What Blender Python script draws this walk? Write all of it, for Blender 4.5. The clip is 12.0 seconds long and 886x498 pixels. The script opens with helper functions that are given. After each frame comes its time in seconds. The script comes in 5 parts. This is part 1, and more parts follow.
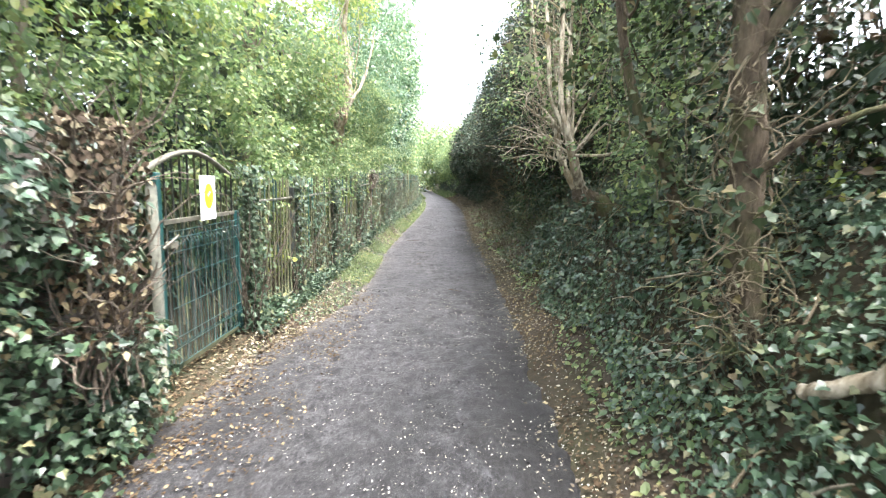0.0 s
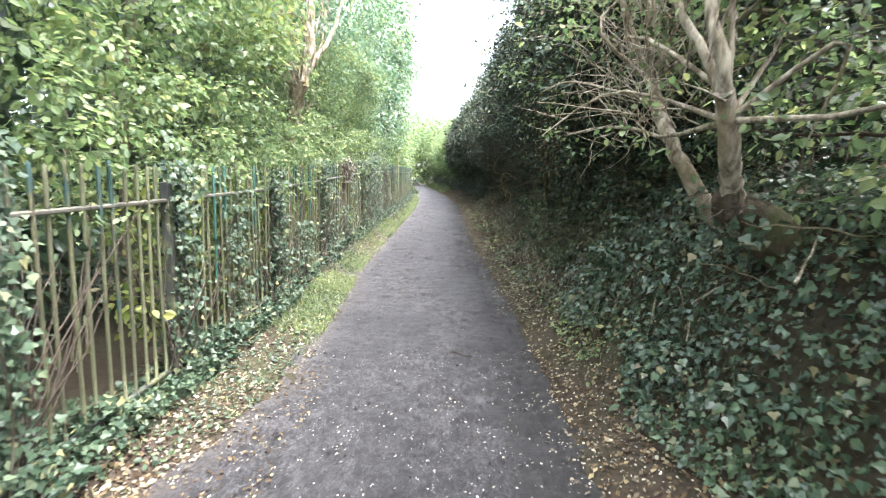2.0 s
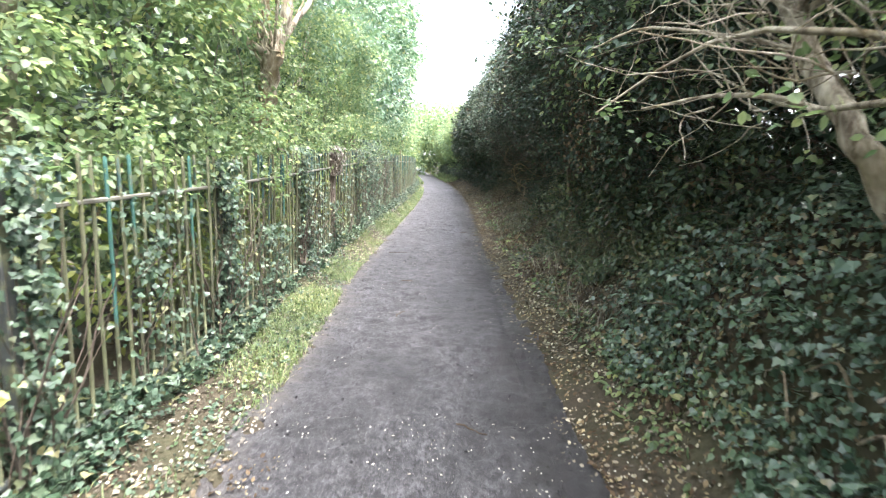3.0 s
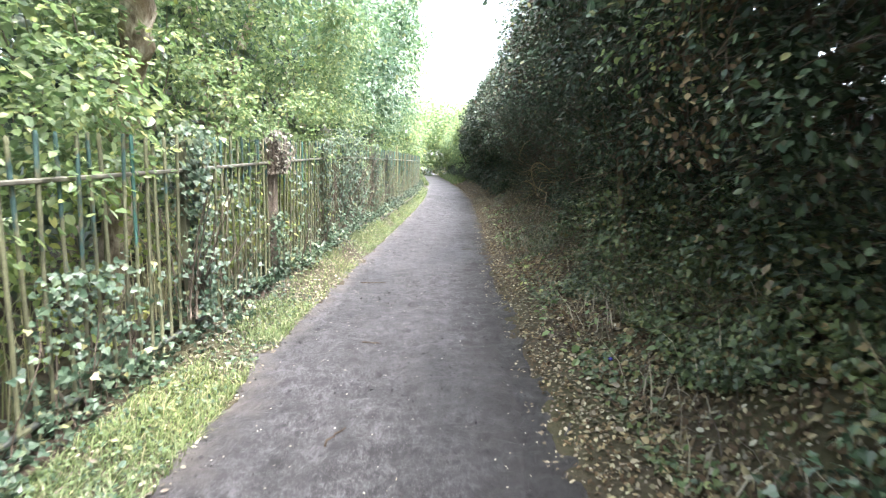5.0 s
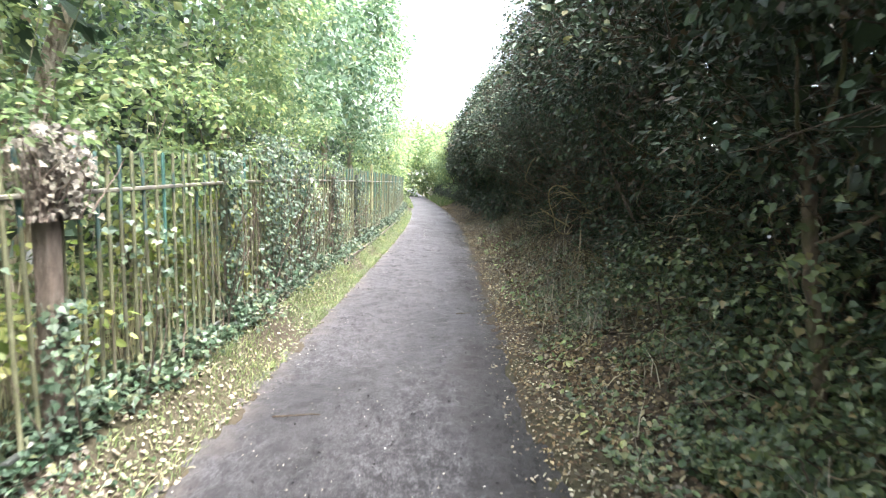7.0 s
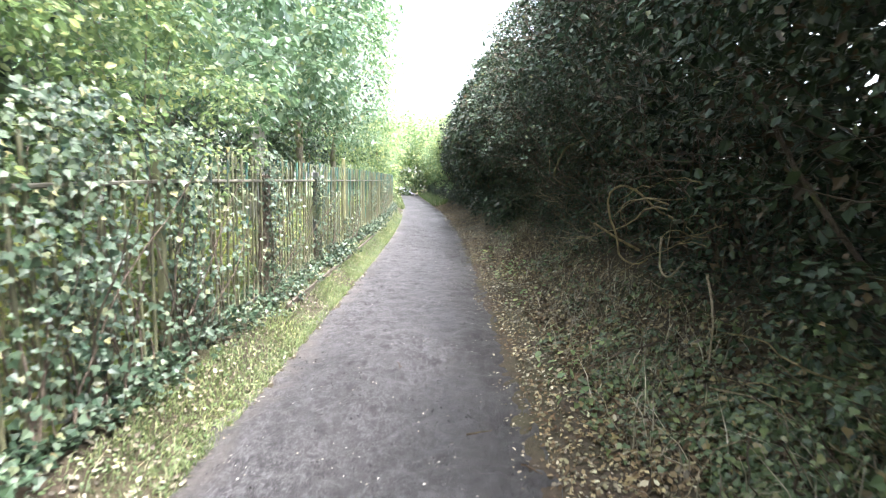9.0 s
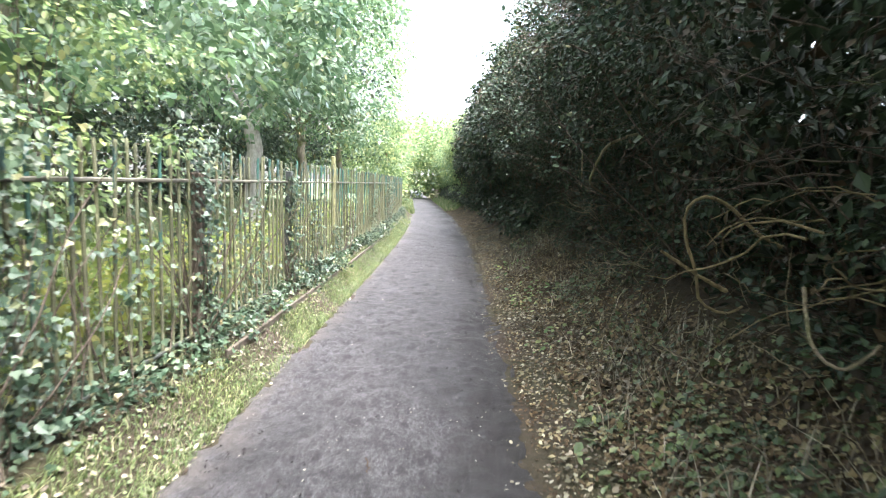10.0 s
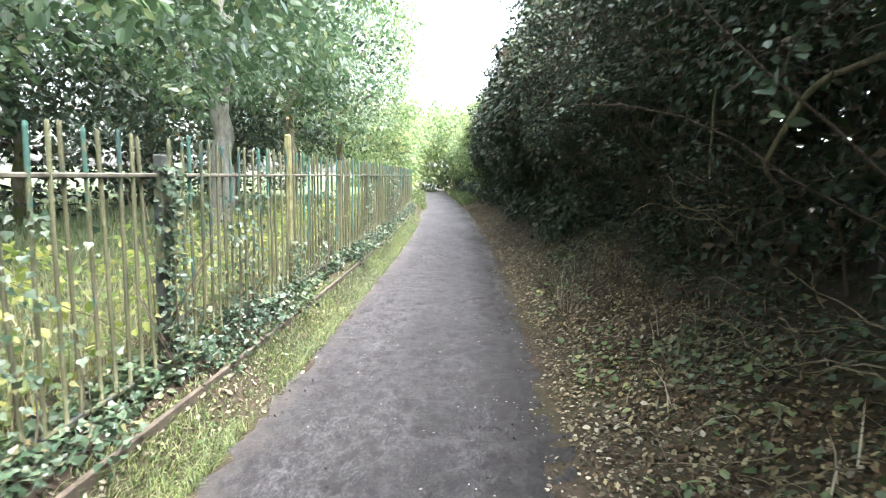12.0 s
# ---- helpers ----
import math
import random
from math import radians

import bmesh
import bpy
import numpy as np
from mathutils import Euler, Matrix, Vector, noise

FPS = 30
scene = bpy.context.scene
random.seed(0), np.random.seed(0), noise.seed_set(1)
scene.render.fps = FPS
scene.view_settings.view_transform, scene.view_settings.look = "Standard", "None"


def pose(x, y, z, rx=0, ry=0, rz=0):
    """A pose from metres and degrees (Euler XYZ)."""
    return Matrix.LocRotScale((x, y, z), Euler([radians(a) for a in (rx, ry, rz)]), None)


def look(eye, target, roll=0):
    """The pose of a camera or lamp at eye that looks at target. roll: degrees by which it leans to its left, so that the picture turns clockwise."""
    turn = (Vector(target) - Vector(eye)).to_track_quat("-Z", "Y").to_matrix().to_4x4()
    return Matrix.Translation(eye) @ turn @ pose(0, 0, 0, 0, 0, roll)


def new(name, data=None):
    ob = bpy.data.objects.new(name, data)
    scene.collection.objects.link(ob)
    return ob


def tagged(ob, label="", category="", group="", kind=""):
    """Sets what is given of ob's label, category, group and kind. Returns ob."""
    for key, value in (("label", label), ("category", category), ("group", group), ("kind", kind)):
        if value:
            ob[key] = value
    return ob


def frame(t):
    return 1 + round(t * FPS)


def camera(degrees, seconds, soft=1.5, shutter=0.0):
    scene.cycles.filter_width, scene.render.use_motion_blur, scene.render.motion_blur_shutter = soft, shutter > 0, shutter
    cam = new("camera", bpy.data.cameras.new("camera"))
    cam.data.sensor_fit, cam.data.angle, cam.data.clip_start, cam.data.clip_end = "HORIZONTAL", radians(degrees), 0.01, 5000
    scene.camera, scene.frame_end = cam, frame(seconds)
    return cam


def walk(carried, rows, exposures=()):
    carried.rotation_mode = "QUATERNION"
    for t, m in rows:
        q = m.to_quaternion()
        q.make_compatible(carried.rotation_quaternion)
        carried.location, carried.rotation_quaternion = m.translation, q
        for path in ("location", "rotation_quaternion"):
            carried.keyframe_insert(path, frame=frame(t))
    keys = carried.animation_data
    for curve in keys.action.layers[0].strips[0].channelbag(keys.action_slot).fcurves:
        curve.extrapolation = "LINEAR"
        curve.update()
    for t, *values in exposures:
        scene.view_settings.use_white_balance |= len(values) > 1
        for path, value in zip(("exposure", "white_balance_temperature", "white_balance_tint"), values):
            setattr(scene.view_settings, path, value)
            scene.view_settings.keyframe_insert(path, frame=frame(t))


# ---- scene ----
cam = camera(79.7, 12.0, soft=1.1, shutter=0.28)
PATH = [
    (0, (-0.244, 1.151, 1.531), (-0.283, 3.134, 1.272), 0.6),
    (0.5, (-0.294, 1.891, 1.472), (-0.295, 3.869, 1.179), 1.7),
    (1, (-0.345, 2.639, 1.477), (-0.362, 4.621, 1.206), 2.3),
    (1.5, (-0.356, 3.369, 1.482), (-0.334, 5.351, 1.216), 2.5),
    (2, (-0.356, 4.062, 1.518), (-0.368, 6.042, 1.235), 1.3),
    (2.5, (-0.376, 4.762, 1.517), (-0.364, 6.733, 1.176), 2.7),
    (3, (-0.355, 5.453, 1.55), (-0.389, 7.426, 1.227), 1.6),
    (3.2, (-0.35, 5.729, 1.515), (-0.382, 7.703, 1.195), 1.1),
    (4.8, (-0.253, 7.738, 1.48), (-0.253, 9.713, 1.166), 2.8),
    (5, (-0.23, 8.05, 1.491), (-0.295, 10.023, 1.17), 2.2),
    (5.5, (-0.243, 8.811, 1.482), (-0.336, 10.777, 1.125), 1.8),
    (6, (-0.233, 9.56, 1.48), (-0.312, 11.531, 1.149), 1.1),
    (6.5, (-0.29, 10.318, 1.525), (-0.387, 12.3, 1.275), 1.2),
    (7, (-0.329, 11.065, 1.541), (-0.347, 13.05, 1.294), 1.9),
    (7.2, (-0.338, 11.38, 1.572), (-0.393, 13.364, 1.328), 1.1),
    (8.8, (-0.4, 13.795, 1.557), (-0.421, 15.778, 1.299), 0.6),
    (9, (-0.378, 14.089, 1.57), (-0.376, 16.072, 1.313), 1.4),
    (9.5, (-0.309, 14.872, 1.585), (-0.36, 16.859, 1.363), 1.1),
    (10, (-0.284, 15.644, 1.575), (-0.331, 17.629, 1.33), 2.4),
    (10.5, (-0.264, 16.406, 1.583), (-0.354, 18.393, 1.375), 1.9),
    (11, (-0.311, 17.15, 1.592), (-0.41, 19.138, 1.393), 2.4),
    (11.5, (-0.325, 17.884, 1.561), (-0.412, 19.872, 1.366), 2.3),
    (12, (-0.366, 18.574, 1.563), (-0.471, 20.552, 1.286), 1.4),
]
walk(cam, [(t, look(eye, target, roll)) for t, eye, target, roll in PATH], ((0, 3.54, 6450, 10), (0.5, 3.52, 6400, 10), (2.5, 3.68, 6300, 12), (5.5, 3.89, 6350, 12), (7, 3.94, 6400, 12), (9.5, 3.88, 6350, 12), (12, 3.7, 6400, 10.5)))

# ---------- light: a bright overcast sky ----------
world = bpy.data.worlds.new("overcast")
scene.world = world
world.use_nodes = True
wn, wl = world.node_tree.nodes, world.node_tree.links
sky = wn.new("ShaderNodeTexSky")
sky.sky_type, sky.sun_disc = "NISHITA", False
sky.sun_elevation, sky.sun_rotation = radians(72), radians(130)
sky.dust_density, sky.air_density = 4.0, 1.0
grey = wn.new("ShaderNodeHueSaturation")
grey.inputs["Saturation"].default_value = 0.5
wl.new(sky.outputs[0], grey.inputs["Color"])
wl.new(grey.outputs[0], wn["Background"].inputs[0])
wn["Background"].inputs[1].default_value = 0.15
sun = new("sun", bpy.data.lights.new("sun", "SUN"))
sun.data.energy, sun.data.angle, sun.data.color = 1.3, radians(30), (1.0, 0.965, 1.0)
sun.matrix_world = look((3.4, 1.2, 14), (0, 4, 0))

rng = np.random.default_rng(7)


# ---------- materials ----------
def material(name, rough=0.8, metal=0.0):
    m = bpy.data.materials.new(name)
    m.use_nodes = True
    b = m.node_tree.nodes["Principled BSDF"]
    b.inputs["Roughness"].default_value, b.inputs["Metallic"].default_value = rough, metal
    return m, m.node_tree.nodes, m.node_tree.links, b


def ramp(nodes, stops, mode="LINEAR"):
    r = nodes.new("ShaderNodeValToRGB")
    r.color_ramp.interpolation = mode
    for i, (p, c) in enumerate(stops):
        e = r.color_ramp.elements[i] if i < 2 else r.color_ramp.elements.new(p)
        e.position, e.color = p, (*c, 1)
    return r


def texture(nodes, links, scale, detail=6, rough=0.6, stretch=None):
    co = nodes.new("ShaderNodeNewGeometry").outputs["Position"]
    if stretch:
        mp = nodes.new("ShaderNodeMapping")
        mp.inputs["Scale"].default_value = stretch
        links.new(co, mp.inputs[0])
        co = mp.outputs[0]
    n = nodes.new("ShaderNodeTexNoise")
    n.inputs["Scale"].default_value, n.inputs["Detail"].default_value, n.inputs["Roughness"].default_value = scale, detail, rough
    links.new(co, n.inputs["Vector"])
    return n


def blend(nodes, links, a, b, fac, how="MIX"):
    x = nodes.new("ShaderNodeMix")
    x.data_type, x.blend_type = "RGBA", how
    for sock, v in ((x.inputs[0], fac), (x.inputs[6], a), (x.inputs[7], b)):
        if hasattr(v, "links"):
            links.new(v, sock)
        elif isinstance(v, tuple):
            sock.default_value = (*v, 1)
        else:
            sock.default_value = v
    return x.outputs[2]


def bump(nodes, links, shader, height, strength, distance):
    b = nodes.new("ShaderNodeBump")
    b.inputs["Strength"].default_value, b.inputs["Distance"].default_value = strength, distance
    links.new(height, b.inputs["Height"])
    links.new(b.outputs[0], shader.inputs["Normal"])


def leaf_material(name, stops, rough=0.45, through_light=0.35, tint=(1.0, 1.0, 1.0), gloss=0.45):
    """Leaves that differ one from another, with light shining through them."""
    m, n, l, b = material(name, rough)
    geo = n.new("ShaderNodeNewGeometry")
    r = ramp(n, stops)
    l.new(geo.outputs["Random Per Island"], r.inputs[0])
    big = texture(n, l, 0.9, 3)
    vary = ramp(n, [(0.3, (0.72, 0.78, 0.8)), (0.7, (1.15, 1.12, 0.95))])
    l.new(big.outputs[0], vary.inputs[0])
    col = blend(n, l, r.outputs[0], vary.outputs[0], 1.0, "MULTIPLY")
    l.new(col, b.inputs["Base Color"])
    b.inputs["Specular IOR Level"].default_value = gloss
    tr = n.new("ShaderNodeBsdfTranslucent")
    l.new(blend(n, l, col, tint, 1.0, "MULTIPLY"), tr.inputs[0])
    mix = n.new("ShaderNodeMixShader")
    mix.inputs[0].default_value = through_light
    l.new(b.outputs[0], mix.inputs[1])
    l.new(tr.outputs[0], mix.inputs[2])
    l.new(mix.outputs[0], n["Material Output"].inputs[0])
    return m


def bark_material(name, dark, light, moss=(0.10, 0.13, 0.04), moss_part=0.45, scale=14, span=(0.3, 0.7)):
    m, n, l, b = material(name, 0.9)
    b.inputs["Specular IOR Level"].default_value = 0.15
    t = texture(n, l, scale, 8, 0.65, (1, 1, 0.3))
    r = ramp(n, [(span[0], dark), (span[1], light)])
    l.new(t.outputs[0], r.inputs[0])
    p = texture(n, l, 3.2, 4)
    pr = ramp(n, [(moss_part, (0, 0, 0)), (moss_part + 0.2, (1, 1, 1))])
    l.new(p.outputs[0], pr.inputs[0])
    l.new(blend(n, l, r.outputs[0], moss, pr.outputs[0]), b.inputs["Base Color"])
    bump(n, l, b, t.outputs[0], 1.0, 0.04)
    return m


def soil_material():
    m, n, l, b = material("earth", 0.95)
    b.inputs["Specular IOR Level"].default_value = 0.15
    big, fine = texture(n, l, 0.7, 5), texture(n, l, 24, 8, 0.7)
    r = ramp(n, [(0.3, (0.022, 0.017, 0.013)), (0.55, (0.05, 0.037, 0.027)), (0.75, (0.085, 0.062, 0.042))])
    l.new(fine.outputs[0], r.inputs[0])
    g = ramp(n, [(0.42, (0.038, 0.031, 0.022)), (0.62, (0.038, 0.046, 0.018))])
    l.new(big.outputs[0], g.inputs[0])
    l.new(blend(n, l, r.outputs[0], g.outputs[0], 0.45), b.inputs["Base Color"])
    bump(n, l, b, fine.outputs[0], 0.8, 0.03)
    return m


def lawn_material():
    m, n, l, b = material("rough_lawn", 0.9)
    big, fine = texture(n, l, 0.5, 5), texture(n, l, 30, 6, 0.7)
    r = ramp(n, [(0.35, (0.04, 0.065, 0.02)), (0.6, (0.075, 0.10, 0.035)), (0.75, (0.13, 0.13, 0.06))])
    l.new(blend(n, l, big.outputs[0], fine.outputs[0], 0.5), r.inputs[0])
    l.new(r.outputs[0], b.inputs["Base Color"])
    bump(n, l, b, fine.outputs[0], 0.8, 0.04)
    return m


def path_material():
    """Trodden grey-brown grit and mud, darker where it stays damp."""
    m, n, l, b = material("trodden_grit", 0.85)
    big, mid = texture(n, l, 1.1, 5, 0.6, (1, 0.45, 1)), texture(n, l, 7, 6, 0.65, (1, 0.6, 1))
    fine, grit, clod = texture(n, l, 60, 8, 0.75, (1, 0.6, 1)), texture(n, l, 190, 3, 0.6), texture(n, l, 24, 6, 0.7, (1, 0.5, 1))
    r = ramp(n, [(0.45, (0.011, 0.0105, 0.0112)), (0.51, (0.031, 0.0302, 0.0318)), (0.575, (0.066, 0.0645, 0.0675))])
    l.new(blend(n, l, blend(n, l, mid.outputs[0], clod.outputs[0], 0.5), fine.outputs[0], 0.5), r.inputs[0])
    damp = ramp(n, [(0.38, (0.5, 0.49, 0.49)), (0.58, (1.1, 1.09, 1.09))])
    l.new(big.outputs[0], damp.inputs[0])
    col = blend(n, l, r.outputs[0], damp.outputs[0], 1.0, "MULTIPLY")
    chips = ramp(n, [(0.6, (0, 0, 0)), (0.68, (0.7, 0.7, 0.7))])
    l.new(grit.outputs[0], chips.inputs[0])
    col = blend(n, l, col, (0.17, 0.166, 0.162), chips.outputs[0])
    scuff = texture(n, l, 13, 5, 0.65, (1, 0.55, 1))
    dark = ramp(n, [(0.54, (0, 0, 0)), (0.6, (0.85, 0.85, 0.85))])
    l.new(scuff.outputs[0], dark.inputs[0])
    col = blend(n, l, col, (0.011, 0.0105, 0.011), dark.outputs[0])
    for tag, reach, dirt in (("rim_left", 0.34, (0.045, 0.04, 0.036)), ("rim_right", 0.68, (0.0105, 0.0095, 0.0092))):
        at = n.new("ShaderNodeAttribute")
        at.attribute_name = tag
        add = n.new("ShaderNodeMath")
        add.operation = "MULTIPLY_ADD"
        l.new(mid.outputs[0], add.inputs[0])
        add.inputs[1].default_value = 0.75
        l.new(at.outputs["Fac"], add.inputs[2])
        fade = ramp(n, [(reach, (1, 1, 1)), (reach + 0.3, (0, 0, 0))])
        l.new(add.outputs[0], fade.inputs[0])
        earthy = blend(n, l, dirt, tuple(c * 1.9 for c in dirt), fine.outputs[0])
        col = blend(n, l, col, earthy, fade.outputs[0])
    l.new(col, b.inputs["Base Color"])
    rr = ramp(n, [(0.35, (0.62, 0.62, 0.62)), (0.6, (0.92, 0.92, 0.92))])
    l.new(big.outputs[0], rr.inputs[0])
    l.new(rr.outputs[0], b.inputs["Roughness"])
    bump(n, l, b, blend(n, l, blend(n, l, mid.outputs[0], clod.outputs[0], 0.55), fine.outputs[0], 0.4), 1.0, 0.07)
    return m


def railing_material(name, paint, paint_part, high=False):
    """Old painted iron with rust, lichen and moss; each bar differs."""
    m, n, l, b = material(name, 0.8)
    t, fine = texture(n, l, 9, 6, 0.65, (1, 1, 0.45)), texture(n, l, 55, 5, 0.7)
    info = n.new("ShaderNodeObjectInfo")
    tone = ramp(n, [(0.0, (0.036, 0.035, 0.024)), (0.3, (0.088, 0.094, 0.042)), (0.55, (0.052, 0.054, 0.036)), (0.8, (0.145, 0.15, 0.075)), (1.0, (0.058, 0.075, 0.045))])
    l.new(info.outputs["Random"], tone.inputs[0])
    moss = ramp(n, [(0.35, (0.034, 0.03, 0.021)), (0.55, (0.082, 0.087, 0.038)), (0.72, (0.185, 0.185, 0.12))])
    l.new(blend(n, l, t.outputs[0], fine.outputs[0], 0.4), moss.inputs[0])
    base = blend(n, l, tone.outputs[0], moss.outputs[0], 0.7)
    co = n.new("ShaderNodeTexCoord")
    sep = n.new("ShaderNodeSeparateXYZ")
    l.new(co.outputs["Object"], sep.inputs[0])
    drop = n.new("ShaderNodeMath")
    drop.operation = "MULTIPLY_ADD"
    l.new(sep.outputs["Z"], drop.inputs[0])
    drop.inputs[1].default_value = -0.22 if high else 0.0
    l.new(t.outputs[0], drop.inputs[2])
    own = n.new("ShaderNodeMath")
    own.operation = "MULTIPLY_ADD"
    l.new(info.outputs["Random"], own.inputs[0])
    own.inputs[1].default_value = 0.22 if high else 0.0
    l.new(drop.outputs[0], own.inputs[2])
    mask = ramp(n, [(paint_part, (1, 1, 1)), (paint_part + 0.06, (0, 0, 0))])
    l.new(own.outputs[0], mask.inputs[0])
    l.new(blend(n, l, base, paint, mask.outputs[0]), b.inputs["Base Color"])
    bump(n, l, b, fine.outputs[0], 0.9, 0.006)
    return m


def plain(name, col, rough, scale=40, spread=0.25, metal=0.0):
    m, n, l, b = material(name, rough, metal)
    t = texture(n, l, scale, 6)
    r = ramp(n, [(0.3, tuple(c * (1 - spread) for c in col)), (0.7, tuple(min(1, c * (1 + spread)) for c in col))])
    l.new(t.outputs[0], r.inputs[0])
    l.new(r.outputs[0], b.inputs["Base Color"])
    bump(n, l, b, t.outputs[0], 0.2, 0.003)
    return m


EARTH, LAWN, GRIT = soil_material(), lawn_material(), path_material()
IVY = leaf_material("ivy_leaf", [(0, (0.02, 0.042, 0.023)), (0.5, (0.044, 0.077, 0.044)), (0.85, (0.08, 0.118, 0.072)), (0.95, (0.12, 0.125, 0.07)), (1, (0.17, 0.13, 0.07))], 0.38, 0.14, gloss=0.5)
IVY_PALE = leaf_material("ivy_and_lit_hedge_leaf", [(0, (0.0222, 0.0444, 0.0266)), (0.5, (0.0518, 0.0814, 0.0518)), (0.9, (0.0888, 0.122, 0.0814)), (1, (0.2, 0.192, 0.0962))], 0.42, 0.2, gloss=0.28)
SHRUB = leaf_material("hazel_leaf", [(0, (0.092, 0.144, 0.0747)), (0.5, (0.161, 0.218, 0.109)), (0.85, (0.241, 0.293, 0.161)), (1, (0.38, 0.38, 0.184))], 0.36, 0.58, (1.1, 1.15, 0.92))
BROAD = leaf_material("broad_leaf", [(0, (0.0825, 0.138, 0.0825)), (0.5, (0.143, 0.215, 0.138)), (0.9, (0.22, 0.292, 0.198)), (1, (0.308, 0.33, 0.165))], 0.24, 0.36, (1.12, 1.2, 0.98), 0.75)
# Brighter, yellower leaf copy with sunlight put into its colour.
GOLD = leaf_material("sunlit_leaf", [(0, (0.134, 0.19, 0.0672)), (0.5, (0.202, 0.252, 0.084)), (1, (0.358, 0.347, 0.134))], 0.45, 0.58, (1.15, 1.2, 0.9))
# Darker than natural foliage: the hedge's shade is put into the leaf colour.
HEDGE = leaf_material("shaded_hedge_leaf", [(0, (0.0099, 0.0216, 0.0108)), (0.5, (0.0216, 0.0378, 0.018)), (0.8, (0.0378, 0.0576, 0.0261)), (0.9, (0.045, 0.0324, 0.0198)), (1, (0.081, 0.0558, 0.0306))], 0.5, 0.14, gloss=0.3)
DEAD = leaf_material("dead_leaf", [(0, (0.07, 0.055, 0.043)), (0.4, (0.13, 0.108, 0.08)), (0.75, (0.22, 0.19, 0.145)), (1, (0.34, 0.31, 0.25))], 0.7, 0.1)
WITHERED = leaf_material("withered_leaf", [(0, (0.045, 0.037, 0.027)), (0.4, (0.095, 0.08, 0.06)), (0.75, (0.16, 0.14, 0.105)), (1, (0.26, 0.235, 0.19))], 0.7, 0.1)
LITTER = leaf_material("damp_leaf_litter", [(0, (0.038, 0.026, 0.018)), (0.45, (0.08, 0.056, 0.037)), (0.8, (0.145, 0.11, 0.07)), (1, (0.28, 0.24, 0.155))], 0.8, 0.08, gloss=0.08)
YELLOWED = leaf_material("yellowing_fallen_leaf", [(0, (0.04, 0.035, 0.021)), (0.45, (0.09, 0.08, 0.048)), (0.8, (0.165, 0.152, 0.095)), (1, (0.36, 0.345, 0.26))], 0.6, 0.1, gloss=0.3)
# Second ivy copy for shaded spots, its colour set to suit the shade there.
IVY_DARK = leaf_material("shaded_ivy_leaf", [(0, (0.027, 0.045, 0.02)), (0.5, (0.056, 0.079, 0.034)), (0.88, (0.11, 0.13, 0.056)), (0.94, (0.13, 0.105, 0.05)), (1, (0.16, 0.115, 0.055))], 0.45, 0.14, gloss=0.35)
PALE_DEAD = leaf_material("bleached_leaf", [(0, (0.177, 0.163, 0.136)), (0.5, (0.286, 0.272, 0.238)), (1, (0.408, 0.401, 0.374))], 0.6, 0.05)
GRASS = leaf_material("verge_grass", [(0, (0.066, 0.1, 0.034)), (0.5, (0.105, 0.145, 0.053)), (0.85, (0.17, 0.2, 0.09)), (1, (0.33, 0.3, 0.19))], 0.5, 0.35)
STRAW = leaf_material("dry_grass", [(0, (0.14, 0.16, 0.07)), (0.5, (0.25, 0.245, 0.14)), (1, (0.40, 0.36, 0.24))], 0.6, 0.3)
BARK = bark_material("grey_bark", (0.09, 0.075, 0.055), (0.26, 0.23, 0.18))
PALE_BARK = bark_material("pale_bark", (0.11, 0.085, 0.058), (0.5, 0.44, 0.335), (0.15, 0.115, 0.06), 0.48, 17, (0.37, 0.62))
GREY_BARK = bark_material("smooth_grey_bark", (0.2, 0.19, 0.165), (0.42, 0.41, 0.37), (0.2, 0.21, 0.14), 0.55)
DARK_BARK = bark_material("dark_brown_bark", (0.03, 0.022, 0.015), (0.16, 0.125, 0.085), (0.06, 0.07, 0.025), 0.5, 20)
TWIG = bark_material("twig_bark", (0.03, 0.022, 0.016), (0.085, 0.065, 0.045), moss_part=0.6, scale=30)
VINE = bark_material("vine_bark", (0.085, 0.068, 0.045), (0.24, 0.2, 0.13), (0.09, 0.10, 0.04), 0.5, 30)
GOLD_VINE = bark_material("golden_vine_bark", (0.085, 0.068, 0.036), (0.23, 0.185, 0.1), (0.16, 0.145, 0.06), 0.6, 30)
DEADSTEM = bark_material("dead_ivy_stem", (0.07, 0.054, 0.042), (0.2, 0.165, 0.13), (0.1, 0.085, 0.06), 0.5, 30)
IRON = railing_material("mossy_iron", (0.018, 0.05, 0.042), 0.22, True)
GREEN_IRON = railing_material("green_painted_iron", (0.024, 0.082, 0.062), 0.37, True)
DARK_IRON = railing_material("dark_iron", (0.03, 0.035, 0.03), 0.5)
PAINT = plain("green_gate_paint", (0.009, 0.05, 0.046), 0.45, 25, 0.4)
CONCRETE = plain("weathered_post", (0.12, 0.122, 0.095), 0.85, 18, 0.45)
MOSSY = plain("yellow_mossy_post", (0.15, 0.148, 0.066), 0.9, 10, 0.6)
CARD = plain("white_notice_board", (0.82, 0.82, 0.82), 0.45, 6, 0.04)
YELLOW = plain("yellow_print", (0.75, 0.6, 0.02), 0.5, 20, 0.06)
INK = plain("dark_print", (0.06, 0.06, 0.05), 0.5, 20, 0.1)
STEEL = plain("weathered_grey_steel", (0.105, 0.1, 0.075), 0.6, 9, 0.65, 0.1)
MUD = plain("wet_mud", (0.016, 0.015, 0.0148), 0.8, 60, 0.5)
TIMBER = plain("wet_edging_board", (0.065, 0.053, 0.038), 0.9, 9, 0.7)
WALL = plain("old_wall", (0.10, 0.085, 0.07), 0.95, 8, 0.5)


